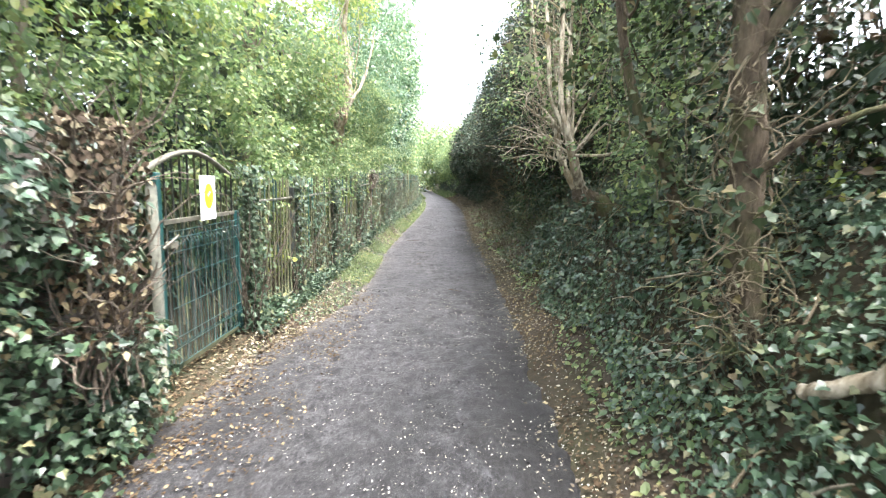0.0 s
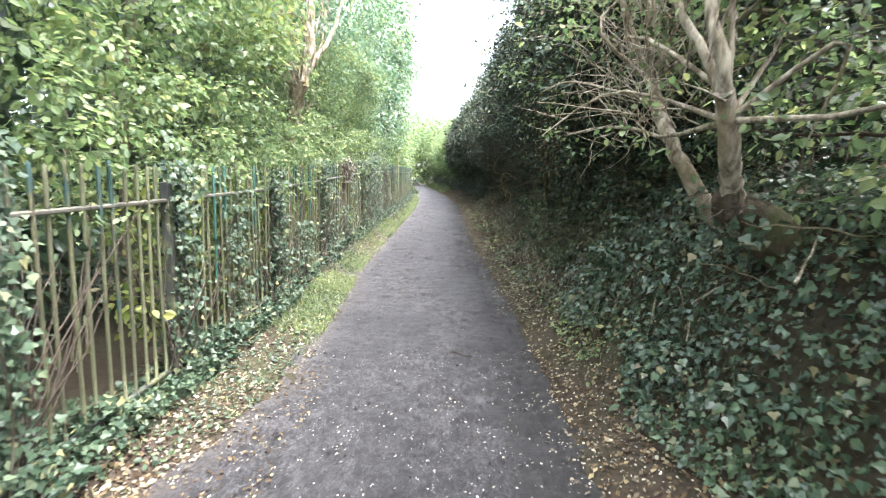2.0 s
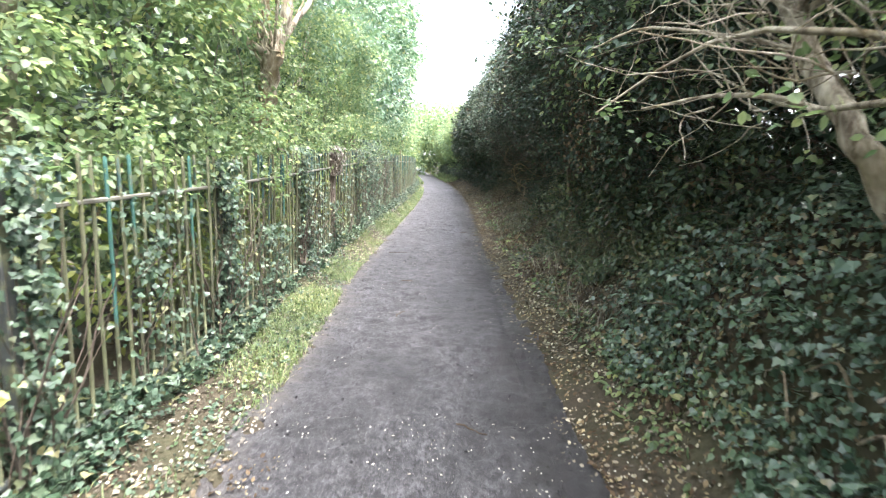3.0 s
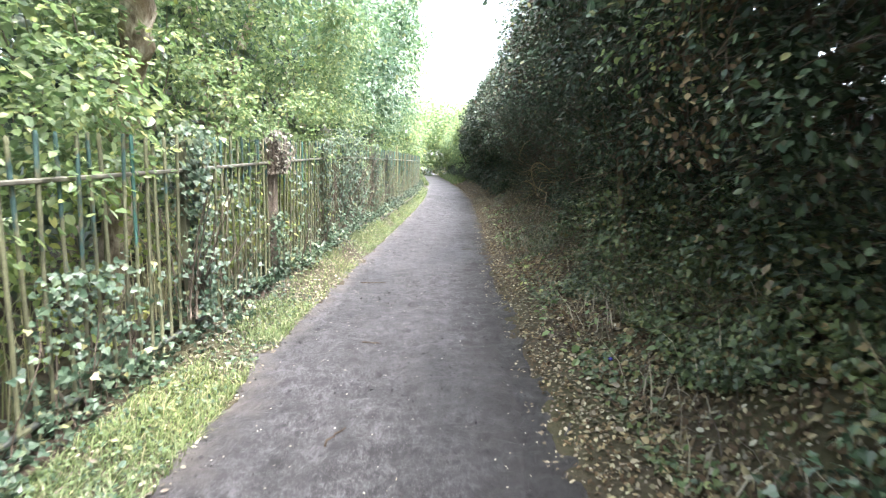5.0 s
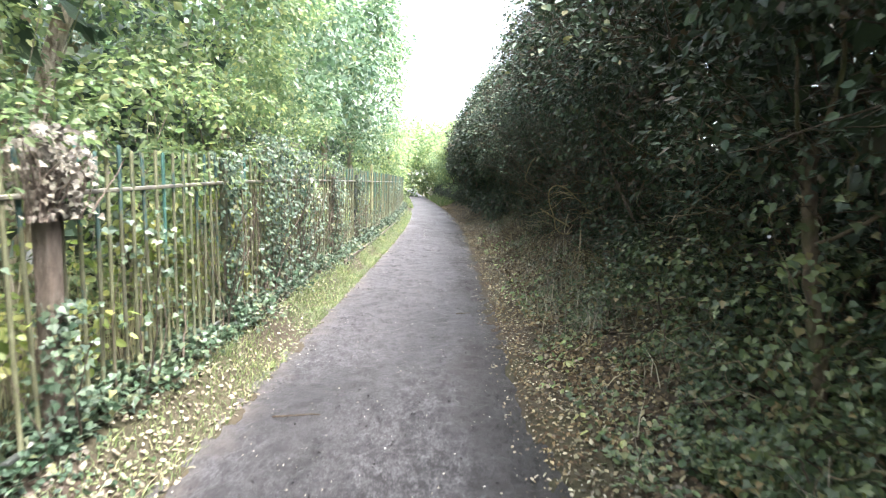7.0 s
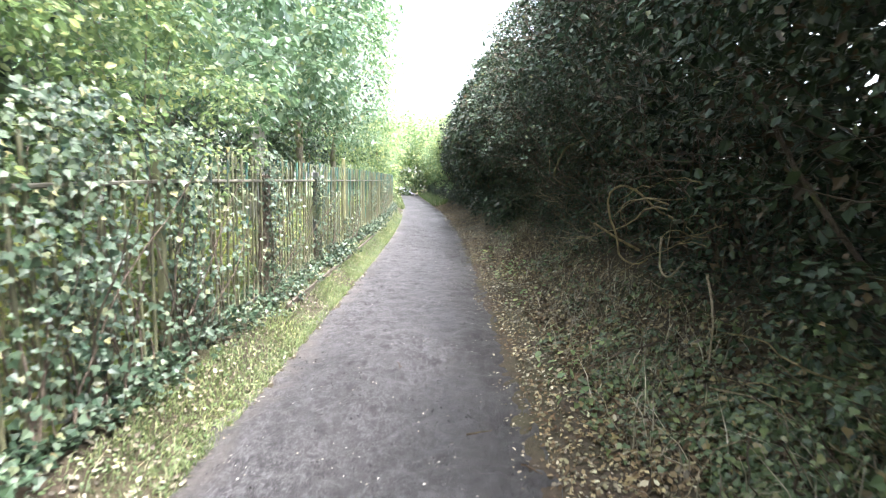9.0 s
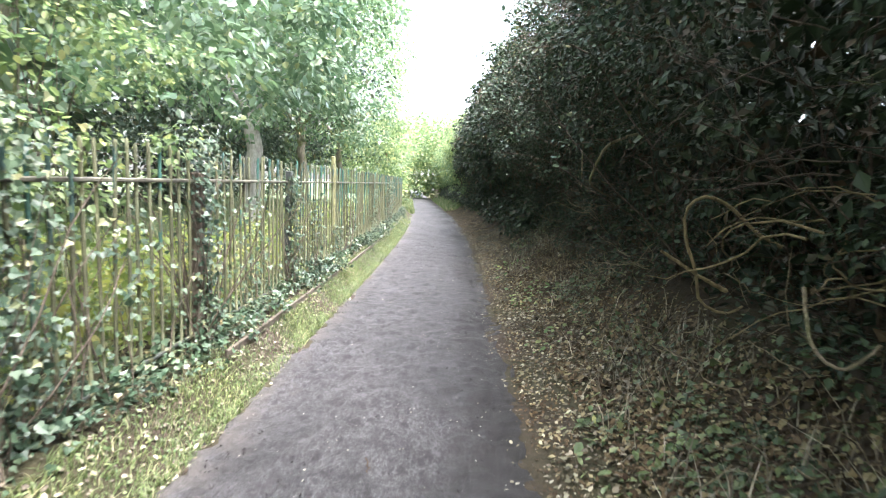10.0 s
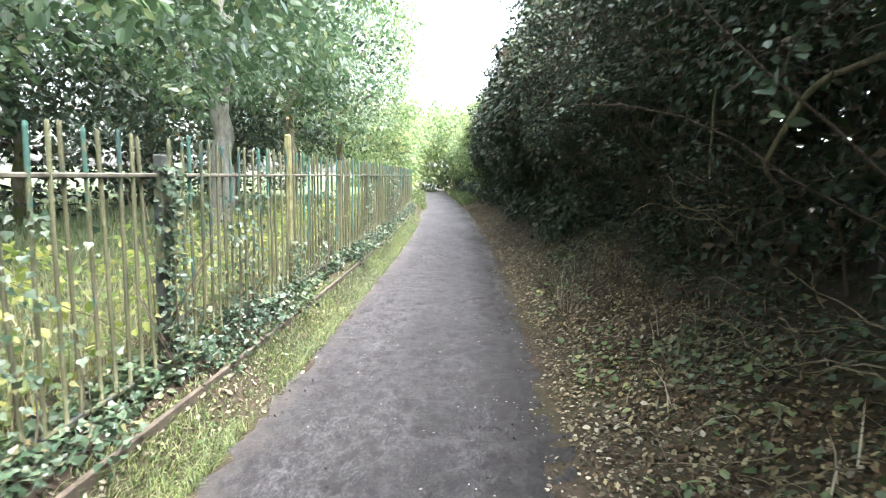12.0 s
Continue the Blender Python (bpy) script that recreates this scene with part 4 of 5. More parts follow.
# ---------- bare vines and branches in the dark part of the hedge ----------
VINES = (
    ("curled golden vine looping out of the hedge", [(1.75, 19.0, 1.27), (1.59, 19.0, 1.35), (1.4, 19.0, 1.51), (1.25, 19.0, 1.56), (1.14, 19.0, 1.47), (1.16, 19.0, 1.28), (1.24, 19.0, 1.08), (1.28, 19.0, 0.9), (1.42, 18.95, 0.84), (1.5, 18.9, 0.9)], 0.013, 0.008),
    ("golden vine stub beside a curled vine", [(1.5, 19.1, 0.95), (1.3, 19.1, 1.05), (1.05, 19.1, 1.2)], 0.016, 0.01),
    ("bare branch arching inside the hedge", [(1.6, 16.4, 1.1), (1.45, 16.8, 1.6), (1.35, 17.0, 1.95), (1.3, 17.3, 2.3)], 0.015, 0.009),
    ("bare J-shaped twig hanging in the hedge", [(1.2, 17.9, 1.2), (1.12, 17.7, 1.02), (1.1, 17.5, 0.98), (1.15, 17.4, 1.1)], 0.0085, 0.005),
    ("forked bare twig hanging in the hedge", [(1.2, 17.2, 1.05), (1.15, 17.0, 0.85), (1.1, 16.9, 0.6)], 0.009, 0.004),
    ("pale crooked branch in the dark hedge", [(1.5, 21.0, 2.15), (1.25, 21.2, 2.05), (1.15, 21.3, 1.85), (1.12, 21.4, 1.65), (1.3, 21.6, 1.55), (1.5, 21.9, 1.5)], 0.018, 0.009),
    ("thin bare stem hanging in the hedge", [(1.3, 22.4, 2.6), (1.22, 22.3, 2.1), (1.25, 22.35, 1.6)], 0.012, 0.007),
)
for label, pts, a, b in VINES:
    e = thing("vine", pts[0], label, "vine", "bare vines in the hedge")
    part("stem", mesh_from("stem", *limb(pts, a, b, 22, 8), GOLD_VINE if "golden" in label else TWIG if "arching" in label else VINE, True), e)
e = thing("dead_tree", (1.46, 13.5, 0.5), "thin broken brown trunk standing in the hedge", "dead tree")
part("trunk", mesh_from("trunk", *limb([(1.47, 13.48, 0.45), (1.4, 13.54, 1.05), (1.36, 13.6, 1.5), (1.33, 13.57, 1.76)], 0.04, 0.032, 20, 10, 0.14), DARK_BARK, True), e)
for pts, r0, r1 in (([(1.34, 13.58, 1.7), (1.38, 13.5, 2.1), (1.25, 13.4, 2.5), (1.3, 13.3, 2.9)], 0.014, 0.006), ([(1.33, 13.56, 1.72), (1.16, 13.42, 1.84), (1.05, 13.3, 2.1)], 0.011, 0.005), ([(1.38, 13.56, 1.3), (1.5, 13.3, 1.5), (1.6, 13.1, 1.9)], 0.012, 0.005)):
    part("branch", mesh_from("branch", *limb(pts, r0, r1, 14, 6), DARK_BARK, True), e)
n = 300
pos = np.stack([1.36 + rng.normal(size=n) * 0.1, 13.52 + rng.normal(size=n) * 0.14, 0.5 + 1.15 * rng.random(n) ** 1.6], 1)
e = thing("ivy", (1.42, 13.5, 0.5), "dark ivy climbing a broken trunk in the hedge", "ivy")
part("leaves", leaves("leaves", pos, rng.normal(size=(n, 3)) * 0.6 + np.array([-0.6, -0.6, 0.5]), rng.uniform(0.03, 0.06, n), IVY_SHAPE, IVY_DARK, 1.2), e)
s = pos[:24] - np.array([-0.04, 0, 0.1])
stuff(part("stem", stems("stem", s, np.stack([rng.normal(size=24) * 0.3, rng.normal(size=24) * 0.3, np.ones(24)], 1), rng.uniform(0.2, 0.5, 24), 0.0045, VINE, 0.25, 0.0, 8), e))
e = thing("vine", (1.05, 11.0, 1.5), "curtain of brown stems and withered leaves hanging from the hedge", "vine", "bare vines in the hedge")
n = 16
s = np.stack([0.95 + rng.normal(size=n) * 0.08, 11.0 + rng.normal(size=n) * 0.22, rng.uniform(2.3, 3.1, n)], 1)
w = np.stack([0.12 + rng.normal(size=n) * 0.1, rng.normal(size=n) * 0.15, -np.ones(n)], 1)
for q in range(n):
    part("stem", stems("stem", s[q:q + 1], w[q:q + 1], rng.uniform(0.6, 1.2, 1), 0.005, TWIG, 0.16, 0.0, 12, 5), e)
n = 420
pos = np.stack([0.97 + rng.normal(size=n) * 0.09, 11.0 + rng.normal(size=n) * 0.25, rng.uniform(1.5, 2.9, n)], 1)
stuff(part("dead_leaf", leaves("dead_leaf", pos, rng.normal(size=(n, 3)) + np.array([-0.7, -0.4, 0.3]), rng.uniform(0.03, 0.06, n), OVAL_SHAPE, LITTER, 1.2), e))
for y, z, k in ((17.9, 1.3, 13), (16.2, 0.6, 12), (20.4, 0.9, 12), (6.3, 1.0, 10), (14.6, 1.6, 10), (22.5, 1.4, 14)):
    s = np.stack([np.full(k, 1.5) + rng.normal(size=k) * 0.1, y + rng.normal(size=k) * 0.25, z + rng.normal(size=k) * 0.15], 1)
    w = np.stack([-0.7 + rng.normal(size=k) * 0.3, 0.5 + rng.normal(size=k) * 0.6, rng.normal(size=k) * 0.3], 1)
    e = thing("brushwood", (1.4, y, float(ground_z(np.array([1.4]), np.array([y]))[0])), "tuft of bare tangled twigs at the hedge face", "brushwood", "bare twigs at the hedge")
    for q in range(k):
        part("twig", stems("twig", s[q:q + 1], w[q:q + 1], rng.uniform(0.3, 0.8, 1), 0.0055, GOLD_VINE if 15 < y < 19 else VINE, 0.3, 0.04, 9, 5), e)


# ---------- ivy over bank, fence and wall ----------
def normals(x, y):
    h = 0.08
    dx = (ground_z(x + h, y) - ground_z(x - h, y)) / (2 * h)
    dy = (ground_z(x, y + h) - ground_z(x, y - h)) / (2 * h)
    return unit(np.stack([-dx, -dy, np.ones(len(x))], 1))


def ground_cover(name, label, category, n, y0, y1, u0, u1, lift, size, shape, mat, loose=0.5, patch=0.0, mode=2.3):
    y = rng.uniform(y0, y1, n)
    u = u0(y) + (u1(y) - u0(y)) * rng.random(n)
    keep = vnoise(np.stack([u, y], 1), mode, 61) + rng.normal(size=n) * 0.25 > patch - 1.0
    y, u = y[keep], u[keep]
    x = lane_x(u, y)
    nr = normals(x, y)
    puff = 0.6 + 0.4 * vnoise(np.stack([u, y], 1), 3.0, 62)
    pos = np.stack([x, y, ground_z(x, y)], 1) + nr * (0.004 + lift * rng.random(len(y)) * puff)[:, None]
    nr = nr + rng.normal(size=nr.shape) * loose + np.array([-0.12, 0, 0.25 * loose])
    return tagged(new(name, leaves(name, pos, nr, size * rng.uniform(0.5, 1.3, len(y)), shape, mat, 0.2)), label, category, kind="stuff")


er, el = edge_right, edge_left
for y0 in (8.4, 11.5, 15.0, 18.5, 22.0):
    n = 170
    y = rng.uniform(y0, y0 + 3.5, n)
    x = er(y) + rng.uniform(0.75, 1.5, n)
    s = np.stack([lane_x(x, y), y, ground_z(lane_x(x, y), y) + rng.uniform(0.0, 0.5, n) ** 1.5], 1)
    w = np.stack([-0.3 + rng.normal(size=n) * 0.7, rng.normal(size=n) * 0.9, 0.25 + rng.normal(size=n) * 0.5], 1)
    e = thing("brushwood", (lane_x(1.2, y0), y0 + 1.7, float(ground_z(np.array([1.2]), np.array([y0 + 1.7]))[0])), "curling thin brown twigs and dead stalks over the bank", "brushwood", "bare twigs at the hedge")
    stuff(part("twig", stems("twig", s[:110], w[:110], rng.uniform(0.2, 0.7, 110), 0.004, TWIG, 0.4, 0.05, 9, 4), e))
    stuff(part("stalk", stems("stalk", s[110:], w[110:], rng.uniform(0.25, 0.8, 60), 0.0045, VINE, 0.4, 0.05, 9, 4), e))
ground_cover("bank_ivy", "dark glossy ivy covering the earth bank", "ivy", 21000, 0.8, 9.6, lambda y: er(y) + 0.42 - 0.15 * vnoise(np.stack([y, y], 1), 1.0, 63), lambda y: er(y) + 1.7, 0.16, 0.04, IVY_SHAPE, IVY, 0.5, 0.0)
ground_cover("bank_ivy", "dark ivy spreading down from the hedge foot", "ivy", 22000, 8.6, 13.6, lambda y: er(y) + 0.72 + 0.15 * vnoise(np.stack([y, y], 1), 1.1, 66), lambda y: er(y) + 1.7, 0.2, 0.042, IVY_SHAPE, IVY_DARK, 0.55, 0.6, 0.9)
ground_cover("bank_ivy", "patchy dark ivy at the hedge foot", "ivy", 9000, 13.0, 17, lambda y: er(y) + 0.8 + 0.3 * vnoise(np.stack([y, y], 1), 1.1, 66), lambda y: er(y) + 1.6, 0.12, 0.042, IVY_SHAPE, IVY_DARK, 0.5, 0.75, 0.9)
n = 150
y = rng.uniform(8.8, 16.5, n)
x = er(y) + rng.uniform(0.95, 1.5, n)
c = np.stack([x, y, ground_z(x, y) + rng.uniform(0.0, 0.7, n), rng.uniform(0.1, 0.24, n)], 1)
tagged(new("bank_ivy", clump_leaves("bank_ivy", c, 1500, 0.045, IVY_SHAPE, IVY_DARK, 1.0, 0.8)), "bunched dark ivy climbing into the hedge", "ivy", kind="stuff")
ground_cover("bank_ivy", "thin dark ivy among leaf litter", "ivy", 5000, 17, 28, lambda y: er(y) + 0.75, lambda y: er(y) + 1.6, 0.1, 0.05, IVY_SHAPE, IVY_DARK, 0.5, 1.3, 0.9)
n = 230
y = rng.uniform(1.0, 9.8, n)
x = er(y) + rng.uniform(0.5, 1.5, n)
c = np.stack([x, y, ground_z(x, y) + rng.uniform(0.0, 0.12, n), rng.uniform(0.1, 0.24, n)], 1)
tagged(new("bank_ivy", clump_leaves("bank_ivy", c, 1450, 0.044, IVY_SHAPE, IVY, 1.0, 0.8)), "bunched glossy ivy tumbling down the bank", "ivy", kind="stuff")
ground_cover("bank_weeds", "yellow-green weeds where ivy meets the path", "weeds", 1500, 1.5, 9, lambda y: er(y) + 0.22, lambda y: er(y) + 0.6, 0.07, 0.05, OVAL_SHAPE, SHRUB, 0.5, 1.05, 1.1)
ground_cover("bank_weeds", "bright green weeds at the bank foot", "weeds", 1500, 2, 26, lambda y: er(y) + 0.2, lambda y: er(y) + 0.8, 0.08, 0.07, OVAL_SHAPE, SHRUB, 0.5, 1.25, 1.3)
ground_cover("fallen_leaves", "brown and yellow fallen leaves along the bank", "fallen leaves", 58000, 0.5, 46, lambda y: er(y) - 0.02, lambda y: er(y) + 1.45, 0.03, 0.037, SMALL_SHAPE, LITTER, 0.35, 0.35, 1.6)
ground_cover("fallen_leaves", "deep brown leaf litter under the hedge", "fallen leaves", 17000, 8, 26, lambda y: er(y) + 0.35, lambda y: er(y) + 1.35, 0.05, 0.046, OVAL_SHAPE, LITTER, 0.5, 0.2, 1.6)
ground_cover("fallen_leaves", "pale curled leaves among the litter", "fallen leaves", 2600, 8, 26, lambda y: er(y) + 0.15, lambda y: er(y) + 1.2, 0.05, 0.042, OVAL_SHAPE, DEAD, 0.5, 0.5, 1.6)
ground_cover("bank_ivy", "scattered ivy trails in the leaf litter", "ivy", 7000, 8.4, 19, lambda y: er(y) + 0.3, lambda y: er(y) + 1.1, 0.09, 0.042, IVY_SHAPE, IVY_DARK, 0.5, 1.05, 1.7)
ground_cover("verge_ivy", "ivy leaves bunched under the first railing", "ivy", 3600, 5.9, 10, lambda y: y * 0 - 2.42, lambda y: y * 0 - 1.98, 0.3, 0.044, IVY_SHAPE, IVY_PALE, 0.7, 0.2, 1.2)
ground_cover("fallen_leaves", "pale fallen leaves along the verge", "fallen leaves", 7000, 5, 30, lambda y: y * 0 - 2.1, lambda y: el(y) + 0.1, 0.025, 0.034, OVAL_SHAPE, DEAD, 0.35, 0.6, 1.2)
ground_cover("fallen_leaves", "brown fallen leaves by the gate", "fallen leaves", 4200, 1.5, 8, lambda y: y * 0 - 2.2, lambda y: y * 0 - 1.2, 0.02, 0.028, OVAL_SHAPE, LITTER, 0.35, 0.3)
ground_cover("fallen_leaves", "brown leaves drifted against the gate", "fallen leaves", 3200, 3.4, 6.6, lambda y: y * 0 - 2.4, lambda y: y * 0 - 1.75, 0.02, 0.032, OVAL_SHAPE, LITTER, 0.35, 0.0)
ground_cover("fallen_leaves", "olive and yellow fallen leaves beside the path", "fallen leaves", 5000, 9, 30, lambda y: er(y) + 0.02, lambda y: er(y) + 0.4 + 0.45 * rng.random(len(y)), 0.03, 0.036, OVAL_SHAPE, YELLOWED, 0.4, 0.35, 1.6)
ground_cover("leaf_scraps", "bleached scraps of leaf trodden into the path", "fallen leaves", 4500, -1, 34, el, lambda y: er(y) + 0.3, 0.004, 0.0155, OVAL_SHAPE, PALE_DEAD, 0.2, 0.55, 0.8)
ground_cover("leaf_scraps", "bleached scraps of leaf at the path's edge", "fallen leaves", 11000, -1, 40, lambda y: er(y) - 0.2, lambda y: er(y) + 0.75, 0.012, 0.03, OVAL_SHAPE, DEAD, 0.3, 0.6, 1.5)
ground_cover("leaf_scraps", "bleached leaf scraps near the gate", "fallen leaves", 9000, -1, 8.5, lambda y: y * 0 - 2.0, lambda y: y * 0 + 0.9, 0.008, 0.0145, OVAL_SHAPE, PALE_DEAD, 0.25, 0.6, 0.9)
ground_cover("mud_crumbs", "clods of dark mud trodden into the path", "debris", 7500, -1, 30, lambda y: el(y) + 0.15, er, 0.006, 0.026, SMALL_SHAPE, MUD, 0.5, 1.1, 1.6)
ground_cover("mud_crumbs", "dark crumbs of mud and twig on the path", "debris", 15000, -1, 34, el, er, 0.012, 0.022, SMALL_SHAPE, MUD, 0.8, 0.85, 1.3)
ground_cover("verge_ivy", "dense dark ivy band along the railing's foot", "ivy", 15000, 13, 40, lambda y: y * 0 - 2.4, lambda y: y * 0 - 2.06 + 0.07 * vnoise(np.stack([y, y], 1), 1.4, 64), 0.26, 0.044, IVY_SHAPE, IVY, 0.7, 0.3, 1.2)
ground_cover("verge_ivy", "ivy leaves at the railing's foot", "ivy", 15000, 6.2, 40, lambda y: y * 0 - 2.45, lambda y: y * 0 - 2.02 + 0.1 * vnoise(np.stack([y, y], 1), 1.4, 64), 0.26, 0.042, IVY_SHAPE, IVY_PALE, 0.75, 0.35, 1.2)


def blades(name, label, category, n, y0, y1, u0, u1, h0, h1, mat, patch, width=0.006, lean=0.35):
    y = rng.uniform(y0, y1, n)
    u = u0(y) + (u1(y) - u0(y)) * rng.random(n)
    keep = vnoise(np.stack([u, y * 0.7], 1), 1.7, 71) + rng.normal(size=n) * 0.3 > patch - 1.0
    y, u = y[keep], u[keep]
    n = len(y)
    x = lane_x(u, y)
    root = np.stack([x, y, ground_z(x, y) - 0.005], 1)
    h = rng.uniform(h0, h1, n)[:, None]
    a = rng.uniform(0, 2 * math.pi, n)
    side = np.stack([np.cos(a), np.sin(a), a * 0], 1) * width
    way = np.stack([-np.sin(a), np.cos(a), a * 0], 1) * rng.uniform(-lean, lean, n)[:, None] * 1.6
    up = np.array([0, 0, 1.0])
    v = np.stack([root - side, root + side, root + h * (0.55 * up + 0.3 * way) + side * 0.7, root + h * (0.55 * up + 0.3 * way) - side * 0.7, root + h * (up * 0.92 + way)], 1)
    f = (np.arange(n) * 5)[:, None, None] + np.array([(0, 1, 2), (0, 2, 3), (3, 2, 4)])[None]
    return tagged(new(name, mesh_from(name, v.reshape(-1, 3), f.reshape(-1, 3), mat)), label, category, kind="stuff")


blades("verge_grass", "short bright green grass between path and railing", "grass", 80000, 12, 40, lambda y: y * 0 - 2.05, lambda y: el(y) + 0.08, 0.025, 0.075, GRASS, 0.95, 0.0033, 1.2)
ground_cover("verge_weeds", "low clover and weeds on the verge", "weeds", 6000, 6.5, 36, lambda y: y * 0 - 2.05, lambda y: el(y) + 0.02, 0.05, 0.026, OVAL_SHAPE, SHRUB, 0.4, 0.85, 1.5)
blades("verge_grass", "patchy grass between path and railing", "grass", 17000, 8.5, 12.2, lambda y: y * 0 - 2.05, lambda y: el(y) + 0.06, 0.025, 0.08, GRASS, 1.05, 0.003, 1.2)
ground_cover("verge_weeds", "low green weeds and seedlings by the path", "weeds", 2400, 6.5, 13.5, lambda y: y * 0 - 2.1, lambda y: el(y) + 0.02, 0.06, 0.036, OVAL_SHAPE, IVY_PALE, 0.5, 0.8, 1.4)
blades("verge_grass", "thin green grass at the path's edge", "grass", 5000, 5.5, 9, lambda y: y * 0 - 2.0, lambda y: el(y) + 0.02, 0.02, 0.07, GRASS, 1.1, 0.0035, 1.0)
blades("far_grass", "bright grass where the lane bends", "grass", 3500, 42, 64, lambda y: y * 0 - 2.4, lambda y: el(y) + 0.2, 0.08, 0.25, GRASS, 0.2, 0.02)
blades("far_grass", "bright grass under the far hedge", "grass", 3500, 46, 66, er, lambda y: er(y) + 1.3, 0.08, 0.3, GRASS, 0.2, 0.02)
blades("tall_grass", "tall dry grass behind the railing", "grass", 9000, 16.5, 36, lambda y: y * 0 - 4.6, lambda y: y * 0 - 2.35, 0.2, 0.8, STRAW, 0.6, 0.004, 0.7)
ground_cover("bramble_cover", "green brambles and weeds behind the railing", "weeds", 12000, 15, 36, lambda y: y * 0 - 4.2, lambda y: y * 0 - 2.3, 0.55, 0.08, OVAL_SHAPE, SHRUB, 0.6, 0.6, 1.0)
for y0 in np.arange(18.5, 34, 2.6):
    n = 46
    y = rng.uniform(y0, y0 + 2.6, n)
    x = lane_x(rng.uniform(-3.7, -2.38, n), y)
    c = np.stack([x, y, ground_z(x, y) + rng.uniform(0.05, 0.7, n), rng.uniform(0.1, 0.22, n)], 1)
    e = thing("bramble", (lane_x(-3.0, y0 + 1.3), y0 + 1.3, 0.25), "yellow-green brambles and nettles behind the railing", "brambles", "brambles behind the railing")
    part("foliage", clump_leaves("foliage", c, 620, 0.075, OVAL_SHAPE, GOLD), e)
    s = np.stack([x, y, ground_z(x, y) - 0.03], 1)[:14]
    stuff(part("stem", stems("stem", s, np.stack([rng.normal(size=14) * 0.3, rng.normal(size=14) * 0.3, np.ones(14)], 1), rng.uniform(0.5, 1.1, 14), 0.005, STRAW, 0.2, 0.03, 9), e))
blades("tall_grass", "tall dry stalks in the shrubs behind the railing", "grass", 1100, 9.5, 17, lambda y: y * 0 - 3.0, lambda y: y * 0 - 2.3, 0.3, 1.1, STRAW, 0.5, 0.004, 0.5)
blades("bank_straw", "dry stalks at the hedge foot", "grass", 4200, 9.5, 26, lambda y: er(y) + 0.4, lambda y: er(y) + 1.3, 0.1, 0.3, DEAD, 0.9, 0.005, 1.2)
blades("lawn_grass", "lawn grass beyond the railing", "grass", 9000, 18, 45, lambda y: y * 0 - 14, lambda y: y * 0 - 4.4, 0.08, 0.3, GRASS, 0.3, 0.012)


def ivy_on(label, y, z0, z1, n, spread_y, spread_x, mat=None, size=0.039, u=-2.2, brown=0):
    """Ivy climbing over one post or stretch of railing."""
    base, n = float(fence_foot(y)), int(n * 1.7)
    e = thing("ivy", (lane_x(u, y), y, base), label, "ivy", "ivy on the railing")
    z = base + z0 + (z1 - z0) * rng.random(n)
    yy = y + rng.normal(size=n) * spread_y * (0.6 + 0.4 * vnoise(np.stack([z, z], 1), 3, 81))
    xx = u + 0.05 + rng.normal(size=n) * spread_x
    pos = np.stack([lane_x(xx, yy), yy, z], 1)
    nr = np.stack([0.8 + rng.normal(size=n) * 0.35, -0.35 + rng.normal(size=n) * 0.5, 0.55 + rng.normal(size=n) * 0.4], 1)
    part("leaves", leaves("leaves", pos, nr, size * rng.uniform(0.5, 1.3, n), IVY_SHAPE, mat or IVY_PALE, 1.2), e)
    k = max(5, n // 45) + brown
    s = np.stack([lane_x(u + 0.03 + rng.normal(size=k) * 0.03, y), y + rng.normal(size=k) * spread_y * 0.7, np.full(k, base - 0.02) + z0], 1)
    w = np.stack([rng.normal(size=k) * 0.12, rng.normal(size=k) * 0.15, np.ones(k)], 1)
    stuff(part("stem", stems("stem", s, w, rng.uniform(0.6, 1.0, k) * max(0.4, z1 - z0), 0.006, DEADSTEM, 0.12, 0.0, 9), e))


ivy_on("ivy wrapped round the gate post", 6.08, 0.0, 1.58, 750, 0.06, 0.08)
ivy_on("thick ivy climbing a railing post", 7.6, 0.0, 1.5, 650, 0.10, 0.07)
ivy_on("thick ivy climbing a railing post", 9.6, 0.0, 1.45, 700, 0.13, 0.07)
ivy_on("sprawling ivy on the railing", 8.6, 0.1, 1.3, 260, 0.4, 0.05)
ivy_on("heavy ivy mound on a railing post", 11.8, 0.2, 1.55, 700, 0.14, 0.09)
ivy_on("ivy at the railing's foot", 10.7, 0.0, 0.8, 380, 0.45, 0.07)
ivy_on("dead brown ivy knot on a railing post", 13.5, 1.14, 1.56, 300, 0.11, 0.07, WITHERED, 0.034, brown=60)
ivy_on("ivy climbing a railing post", 13.5, 0.0, 0.75, 240, 0.1, 0.06)
ivy_on("ivy climbing a railing post", 15.46, 0.0, 1.5, 480, 0.12, 0.07)
ivy_on("dense ivy hanging over the railing", 16.6, 0.1, 1.7, 1050, 0.45, 0.1, size=0.04)
ivy_on("dense ivy hanging over the railing", 17.7, 0.0, 1.6, 750, 0.35, 0.08, size=0.04)
ivy_on("brown and green ivy on a railing post", 19.49, 0.0, 1.55, 520, 0.12, 0.07, brown=14)
ivy_on("ivy climbing a dark railing post", 21.6, 0.0, 1.3, 330, 0.06, 0.05)
ivy_on("ivy climbing a railing post", 23.85, 0.0, 0.6, 130, 0.07, 0.05)
for y in (12.6, 14.4, 18.6, 20.5, 22.6, 25.0, 28.0):
    ivy_on("loose ivy strands on the railing", y, 0.0, 1.1, 120, 0.5, 0.05, size=0.04)
ivy_on("ivy creeping along the fence end", 32.0, 0.0, 1.3, 500, 1.5, 0.06)

